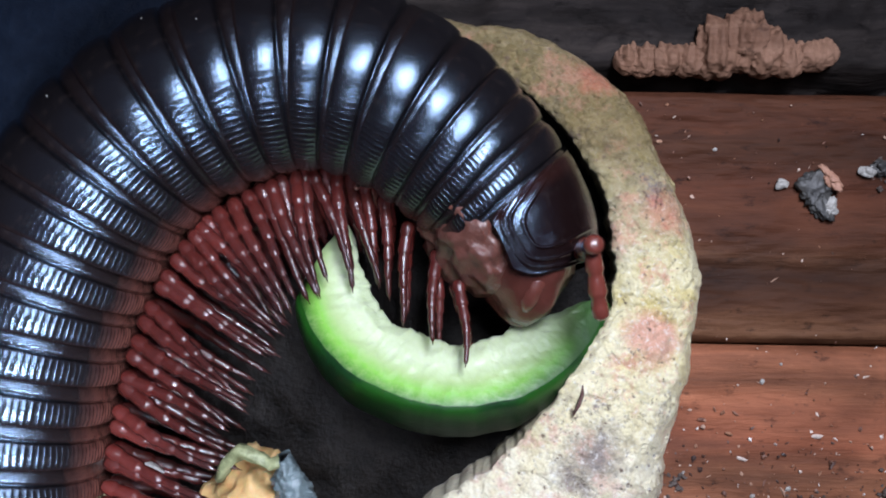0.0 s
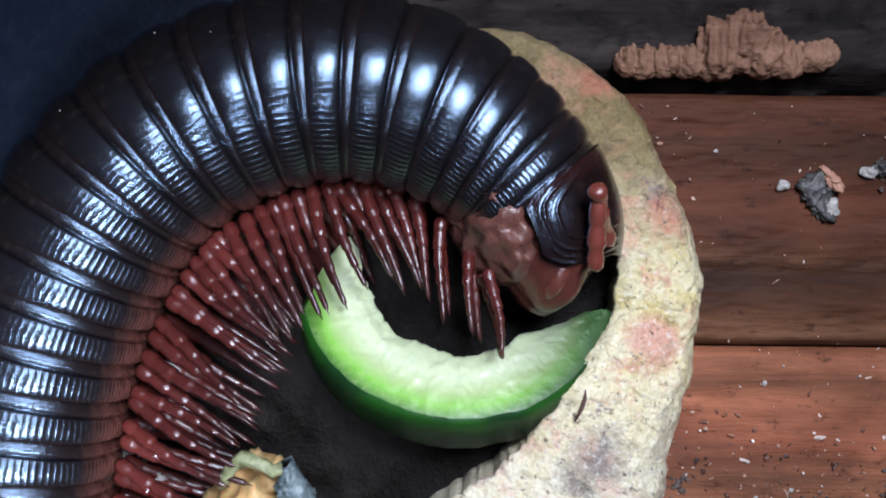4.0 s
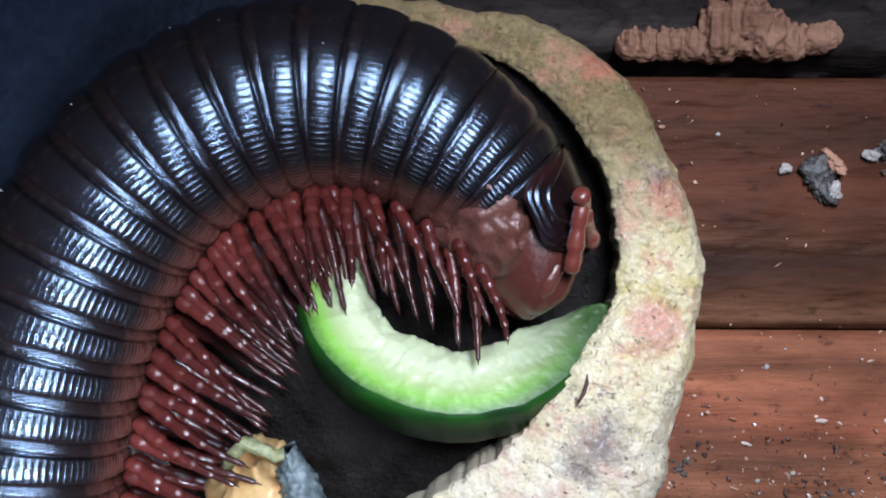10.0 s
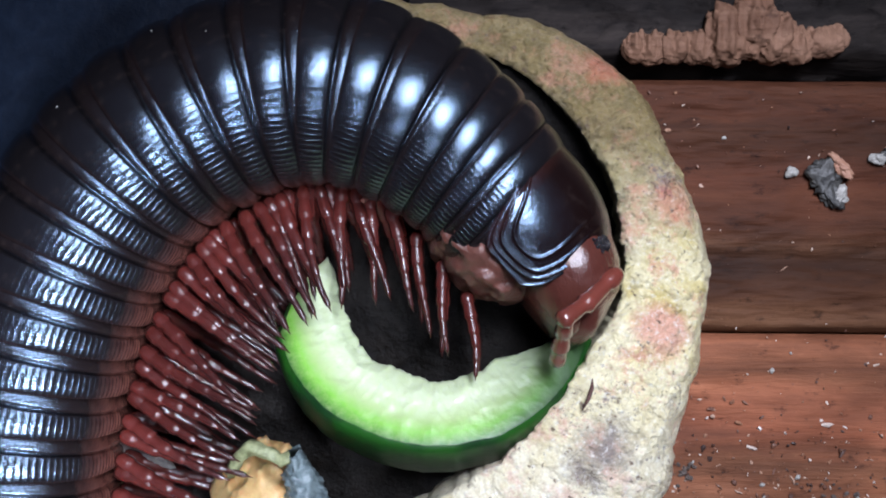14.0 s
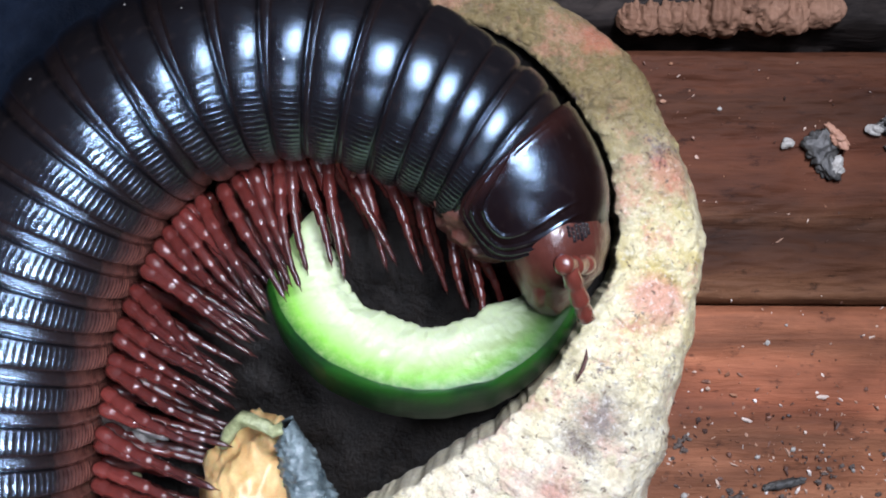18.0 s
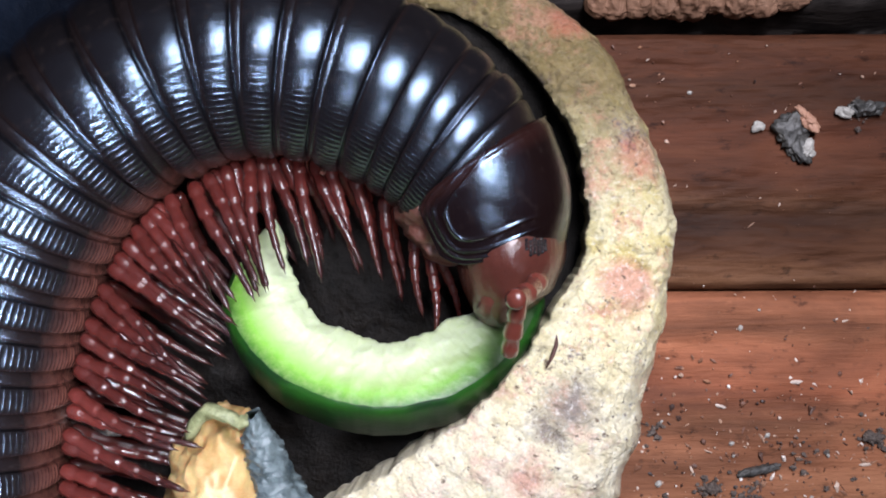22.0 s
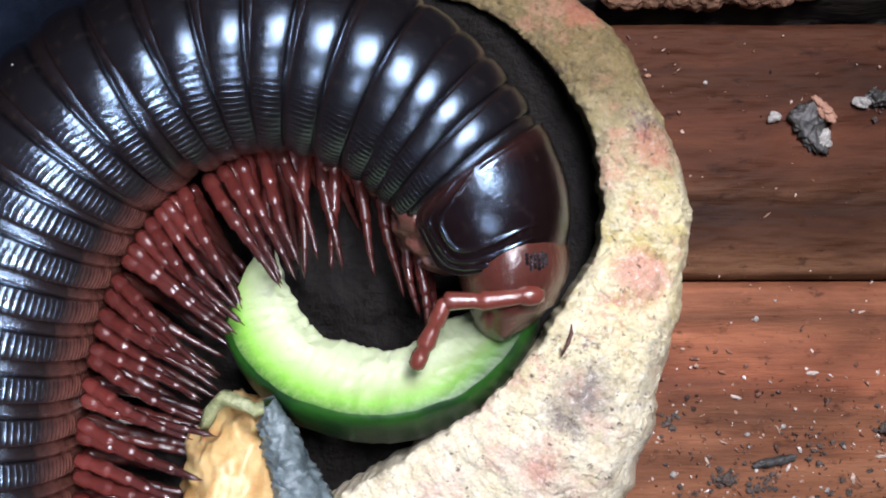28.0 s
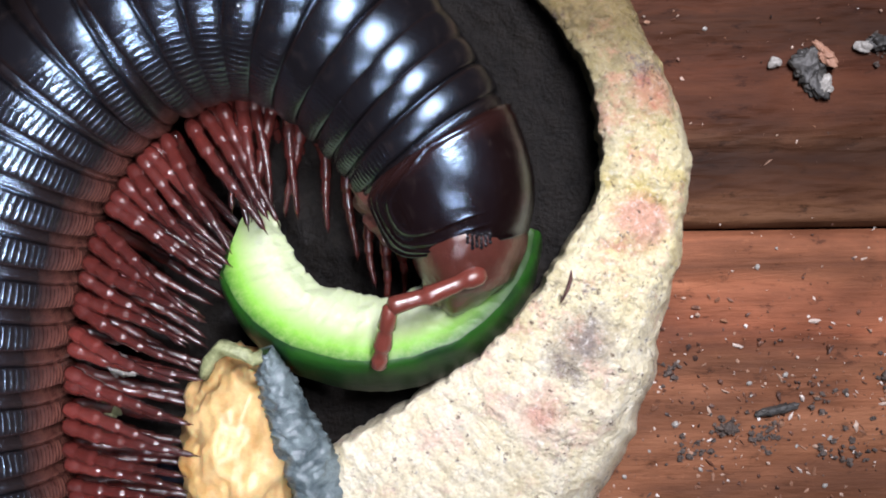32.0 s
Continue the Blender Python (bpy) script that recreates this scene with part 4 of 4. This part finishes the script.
def plate_poses(t, shift, turns, stretch, roll, roll_mid, lift):
    """Poses of the collar and all rings for one bend of the body: the rear lies along its line, the front is chained on to it."""
    pts = [(x + shift[0] * (1 - 0.06 * k), y + shift[1] * (1 - 0.06 * k)) for k, (x, y) in enumerate(REAR)]
    fine = np.array([spline(pts, u) for u in np.linspace(0, len(pts) - 1, 500)])
    run = np.r_[0, np.cumsum(np.hypot(*np.diff(fine, axis=0).T))]
    back = np.r_[0, np.cumsum(PITCH)][:SEG + 1]
    at = np.interp(7, np.linspace(0, len(pts) - 1, 500), run) - 91.0 + back

    def on(v):
        return np.array([np.interp(v, run, fine[:, k]) for k in (0, 1)])

    centre, heading = [None] * (SEG + 1), [0.0] * (SEG + 1)
    for i in range(10, SEG + 1):
        d = on(max(at[i] - 1.5, 0)) - on(at[i] + 1.5)
        centre[i], heading[i] = on(at[i]), math.atan2(d[1], d[0])
    for i in range(9, -1, -1):
        step = PITCH[i] * stretch
        heading[i] = heading[i + 1] + float(np.interp(i + 0.5, KNOTS, turns)) * 0.001 * step
        way = 0.5 * (heading[i] + heading[i + 1])
        centre[i] = centre[i + 1] + step * np.array((math.cos(way), math.sin(way)))
    out = []
    for i in range(SEG + 1):
        T = Vector((math.cos(heading[i]), math.sin(heading[i]), 0))
        N = Vector((-T.y, T.x, 0))
        u = i / 5
        turn = radians(roll + (roll_mid - roll) * 0.5 * (u * u * (3 - 2 * u) + u) if i < 5 else roll_mid * max(0, 1 - (i - 5) / 10) ** 1.3)
        D = N * math.cos(turn) + Vector((0, 0, 1)) * math.sin(turn)
        if i == 0:                                         # early on the collar is pulled back to fit the camera's view
            centre[0] = centre[0] - 1.4 * min(1, max(0, (16.5 - t) / 2)) * np.array(T[:2])
        m = Matrix((D.cross(T), D, T)).transposed().to_4x4()
        m.translation = Vector((*centre[i], 11.6 + (0.6 if i > 12 else 0.05 * i) + lift * max(0, 1 - i / 12) ** 1.3)) * MM
        out.append(m)
    return out


# how far the head is drawn in under the collar: seconds, share
DRAWN = [(0, 1.1), (1.5, 1.2), (9, 1.2), (10.5, 0.7), (12.5, 0.1), (14, 0), (25, 0), (28, -0.15), (30, -0.1), (32, 0.1)]


def head_in_collar(t):
    """The head is drawn in while the body is rolled over, and bent down to the food otherwise."""
    k = float(np.interp(t, *zip(*DRAWN)))
    return place(0, 0.8 - 0.6 * k, 7.4 - 3.6 * k, 24 - 8 * k)


FEEL = []


def feel(t, elbow, tip, lift=1, lift_tip=-1):
    """At t seconds: where the elbow and the tip of the upper feeler point, and whether they rise."""
    FEEL.append((t, elbow, tip, lift, lift_tip))


feel(0, (13.9, 3.4), (15.2, -3.6))
feel(3, (14.7, 8.7), (15.0, 1.9))
feel(6, (14.1, 9.2), (14.2, 1.8))
feel(9, (13.4, 8.2), (12.7, -0.8))
feel(10.5, (13.2, 6.5), (12.0, -0.8))
feel(12, (10.7, 0.9), (10.6, -5.2))
feel(13, (9.0, -4.8), (8.0, -12.2))
feel(14.5, (11.7, -3.8), (11.6, -7.6))
feel(17, (10.1, -2.3), (13.7, -7.2))
feel(19, (12.1, -1.5), (13.3, -7.7))
feel(21, (10.5, -4.1), (11.1, -11.1))
feel(23, (8.9, -8.8), (6.9, -13.5))
feel(25, (7.1, -7.6), (5.0, -14.0))
feel(25.5, (5.7, -8.0), (3.4, -14.4))
feel(28, (0.3, -8.4), (-2.5, -16.6))
feel(29, (0.6, -11.2), (0.7, -18.1))
feel(30, (-3.2, -15.3), (-1.4, -20.8))
feel(31, (-4.3, -14.4), (-3.8, -19.9))
feel(32, (-6.0, -14.8), (-5.5, -20.4))


def motions():
    times = [row[0] for row in LIES]
    poses = {row[0]: plate_poses(*row) for row in LIES}
    for i, plate in enumerate(plates):
        walk(plate, [(t, poses[t][i]) for t in times])
    skull = {t: poses[t][0] @ head_in_collar(t) for t in times}
    walk(head, [(t, skull[t]) for t in times])
    jit = random.Random(11)
    # legs: folded towards the belly, the front ones reaching forward and stepping
    for ob, i, k, side in legs:
        W, H = widths(i)
        p = PITCH[i]
        z = p * (0.02 if k else -0.30) if i > 4 else 0.2 + 1.8 * (4 - i)
        ahead = 62 * min(1, max(0, (9.5 - i) / 8)) - 12 * min(1, max(0, (i - 10) / 5)) + jit.gauss(0, 2.4)
        splay = jit.uniform(3, 13) + 4 * k + (14 * math.exp(-((i - 8) / 4) ** 2) if side < 0 else 0)
        rows = []
        for t in range(33):
            step = math.sin(t * 1.7 - i * 0.8 - k * 0.9 + (1.3 if side > 0 else 0))
            swing = (7 if i < 9 else 2.5 if i < 14 else 1.2) * step
            turn = Matrix.Rotation(radians(90), 4, "X")                     # limb along -y, towards the belly
            m = Matrix.Translation(Vector((side * 0.09 * W, -0.93 * H, z)) * MM)
            m = m @ Matrix.Rotation(radians(side * splay), 4, "Z")
            m = m @ Matrix.Rotation(radians(-ahead - swing), 4, "X") @ turn @ Matrix.Rotation(radians(90 - 90 * side), 4, "Z")
            rows.append((t, m))
        walk(ob, rows if i < 14 else [rows[0], rows[-1]])
    # feelers
    ft = [f[0] for f in FEEL]
    for side, a, b in feelers:
        ra, rb = [], []
        for t in times:
            H = skull[t]
            root = H @ (Vector((side * 6.0, 3.2 if side < 0 else 1.8, 2.2)) * MM)
            ex, ey, tx, ty = (float(np.interp(t, ft, [f[1 + n // 2][n % 2] for f in FEEL])) for n in range(4))
            def reach(start, x, y, length, up):
                d = Vector((x * MM - start.x, y * MM - start.y, 0))
                flat = min(d.length, length * MM * 0.995)
                d = d.normalized() * flat
                d.z = up * math.sqrt(max(0.0, (length * MM) ** 2 - flat ** 2))
                return d
            if side > 0:
                turn = H.to_3x3()
                d1, d2 = turn @ Vector((0.25, -0.75, -0.5)), turn @ Vector((-0.2, -0.1, -1))
                elbow = root + d1.normalized() * 9.4 * MM
            else:
                d1 = reach(root, ex, ey, 9.6, 0.8)
                elbow = root + d1
                d2 = Vector((tx * MM - elbow.x, ty * MM - elbow.y, 0))
                d2.z = -max(1.5 * MM, math.sqrt(max(0.0, (7.4 * MM) ** 2 - d2.length_squared)))
            inv = H.inverted()
            for rows, at, d in ((ra, root, d1), (rb, elbow, d2)):
                m = d.to_track_quat("Z", "Y").to_matrix().to_4x4()
                m.translation = at
                rows.append((t, inv @ m))
        walk(a, ra)
        walk(b, rb)
    # the slice is dragged about as it is eaten
    at = [(0, 0, 0), (3.5, 0.3, -0.6), (6, 0, -1.1), (9, -0.4, -1.3), (10, -0.1, -1.8), (11, -1.3, -2.3), (12, -1.5, -2.8), (12.5, -3.2, -5.2), (13, -3.1, -5.0), (14.5, -3.2, -4.6), (17, -3.6, -4.2),
          (17.5, -3.4, -3.2), (18, -3.3, -1.9), (18.5, -2.9, -2.8), (19, -3.5, -3.6), (20, -3.8, -3.6), (20.5, -3.2, -2.0), (21, -3.5, -4.2), (22, -4.4, -4.8), (23, -5.1, -5.6), (24, -4.8, -3.9),
          (25, -5.0, -5.4), (25.5, -5.5, -5.9), (28, -6.6, -6.9), (30, -7.3, -7.1), (32, -7.2, -6.7)]
    walk(cucumber, [(t, place(0.4 + x + 0.9 * max(0, t - 24) / 8, -2.2 + y, 1.2, -31, 0, -3 + 7 * min(1, max(0, (t - 22) / 6)))) for t, x, y in at])


# ---- fruit piece and scraps ----
def build_fruit():
    fruit = tagged(new("fruit_piece"), "yellow-orange fruit wedge with blue-grey peel and olive crust", "fruit")
    bm = lump(6.4, 11.0, 7.8, 4, 0.13, 0.3, 5)
    bmesh.ops.translate(bm, vec=(-21.2, -30.5, 8.5), verts=bm.verts)
    part("flesh", bm, YELLOW, fruit)
    bm = bmesh.new()
    rows = []
    for i in range(110):
        f = i / 109
        x, y, z = spline([(-16.8, -18.7, 19.3), (-16.3, -21.5, 18.5), (-15.0, -26, 17), (-13.3, -31, 15.5), (-12.0, -38, 14), (-11, -46, 12)], 5 * f)
        w = 0.75 + 1.9 * min(1, f * 2.0) + 0.4 * fbm((x, y, 3), 0.4)
        row = []
        for k in range(40):
            a = 2 * math.pi * k / 40
            q = (x + 3 * math.cos(a), y, 3 * math.sin(a))
            r = 1 + 0.25 * fbm(q, 0.5) + 0.30 * abs(fbm(q, 1.1)) + 0.12 * fbm(q, 3.0)
            row.append((x + w * math.cos(a) * r, y + 0.3 * math.sin(a * 3), z - 3 + (2.2 + 1.5 * f) * math.sin(a) * r))
        rows.append(row)
    bm, vs = sheet(rows, True, bm)
    bm.faces.new(vs[0])
    bm.faces.new(vs[-1])
    part("peel", bm, GREY, fruit, "wrinkled blue-grey strip of peel")
    bm = tube([(-24.3, -21.8, 14), (-22.9, -19.6, 15.5), (-21.5, -18.3, 16.5), (-19.9, -18.8, 16.8), (-18.2, -19.6, 17), (-17.0, -19.0, 17.5)], [0.5, 0.7, 0.85, 0.7, 0.6, 0.7], 12)
    bmesh.ops.subdivide_edges(bm, edges=bm.edges, cuts=2)
    for v in bm.verts:
        v.co += 0.35 * Vector((fbm(v.co, 0.8), fbm(v.co + Vector((9, 0, 0)), 0.8), fbm(v.co + Vector((0, 9, 0)), 0.8)))
    part("crust", bm, CRUST, fruit, "ragged pale olive crust along the top edge")
    return fruit


def scrap(name, label, material, at, size, seed, turn=0, group=""):
    ob = part(name, lump(*size, seed, 0.62, 0.38, 5), material)
    ob.matrix_basis = place(*at, 0, 0, turn)
    return tagged(ob, label, "debris", group)


GRAINS = [(37.9, -11.5, 0.34), (41.1, -24.2, 0.34), (36.7, -25.1, 0.34), (28.1, -29.9, 0.42), (31.0, -35.3, 0.34), (46.2, -31.7, 0.34), (22.0, -36.0, 0.25), (32.0, 16.3, 0.25), (40.1, -9.4, 0.21), (35.1, -29.5, 0.21), (37.0, -26.6, 0.21), (28.5, -22.5, 0.21), (34.1, -19.9, 0.17), (45.5, -37.3, 0.34), (42.3, -32.6, 0.21), (25.0, -33.1, 0.25), (48.2, -26.7, 0.25), (33.4, 6.5, 0.17)]


def build_scraps():
    scrap("bark_flake", "dark grey flake of bark on the board", DUSK, (44.3, 11.2, 0.8), (2.0, 2.8, 0.6), 2, 25)
    scrap("wood_chip", "small pinkish-tan wood chip on a bark flake", TAN, (45.4, 13.0, 1.6), (0.7, 1.9, 0.6), 3, 35)
    scrap("pale_chip", "pale grey mineral chip beside a bark flake", PALE, (45.6, 9.3, 0.9), (0.9, 1.1, 0.7), 5, -20)
    scrap("pale_chip", "small pale crumb on the board", PALE, (40.0, 12.2, 0.7), (0.7, 0.6, 0.4), 6)
    scrap("bark_flake", "dark bark flake with pale crust", DUSK, (52.6, 14.2, 0.9), (2.4, 1.0, 0.9), 7)
    scrap("pale_chip", "pale crust beside a bark flake", PALE, (50.2, 14.0, 0.9), (1.0, 0.7, 0.6), 8)
    scrap("twig", "dark grey splinter lying on the gritty board", DUSK, (40.2, -28.1, 0.7), (2.6, 0.5, 0.5), 9, 14)
    scrap("bark_flake", "dark crumbly soil clump on the gritty board", CRUMB, (34.2, -30.3, 0.6), (0.9, 0.7, 0.5), 10)
    scrap("bark_flake", "dark soil clump with pale grains", CRUMB, (53.5, -24.5, 0.7), (1.3, 0.9, 0.6), 11)
    scrap("leaf_scrap", "pale grey-green torn leaf scrap under the legs", PALE, (-35.5, -20.3, 10.0), (3.2, 1.2, 0.8), 12, -20)
    scrap("leaf_scrap", "pale olive torn leaf scrap under the legs", CRUST, (-36.5, -25.3, 9.5), (2.2, 1.5, 0.8), 13, -25)
    rng = random.Random(5)
    bm = bmesh.new()
    for n in range(1500):
        x = rng.uniform(16, 75)
        y = rng.gauss(-27, 8) if n < 1050 else rng.uniform(-48, 22)
        s = rng.choice((0.06, 0.08, 0.1, 0.13, 0.17, 0.24)) * (1.2 if y < -15 else 0.8)
        q = bmesh.ops.create_icosphere(bm, subdivisions=1, radius=s)
        sx, sy, a = rng.choice((0.7, 0.9, 1.0, 1.2, 1.6, 2.6)), rng.uniform(0.5, 1.2), rng.uniform(0, 3.1)
        for v in q["verts"]:
            j = rng.uniform(0.5, 1.4)
            px, py = v.co.x * sx * j, v.co.y * sy * j
            v.co = Vector((x + px * math.cos(a) - py * math.sin(a), y + px * math.sin(a) + py * math.cos(a), 0.2 + v.co.z * j))
    tagged(part("grit", bm, GRIT, smooth=False), "scattered pale and brown grit", "grit", kind="stuff")
    bm = bmesh.new()
    for cx, cy, wide, n in ((34.2, -30.3, 2.0, 26), (38.5, -31.5, 2.2, 22), (54, -24.5, 2.4, 24), (30, -33, 2.5, 20), (45, -27, 3.5, 16), (48, -33, 4, 22), (27.5, -24, 1.6, 10), (52, 14, 2.2, 16), (44, 12.5, 1.8, 8)):
        for k in range(n * 2):
            x, y = rng.gauss(cx, wide * 0.5), rng.gauss(cy, wide * 0.35)
            s = rng.choice((0.08, 0.1, 0.14, 0.18, 0.26, 0.36))
            q = bmesh.ops.create_icosphere(bm, subdivisions=2, radius=s)
            flat = rng.uniform(0.4, 0.9)
            for v in q["verts"]:
                j = rng.uniform(0.45, 1.5)
                v.co = Vector((x + v.co.x * j, y + v.co.y * j * 0.8, 0.35 + v.co.z * j * flat))
    tagged(part("soil_crumbs", bm, CRUMB, smooth=False), "dark soil crumbs clumped on the boards", "soil", kind="stuff")
    for x, y, s in GRAINS:
        ob = part("pale_grain", lump(s, s * 0.8, s * 0.6, x, 0.6, 1.2, 2), PALE, smooth=False)
        ob.matrix_basis = place(x, y, 0.35, 0, 0, 40 * x)
        tagged(ob, "single whitish grain on the board", "grain", "pale grains")


build_ground()
build_boards()
build_dish()
cucumber = build_slice()
millipede, plates, legs = build_millipede()
head, feelers = build_head(millipede)
build_fruit()
build_scraps()
motions()
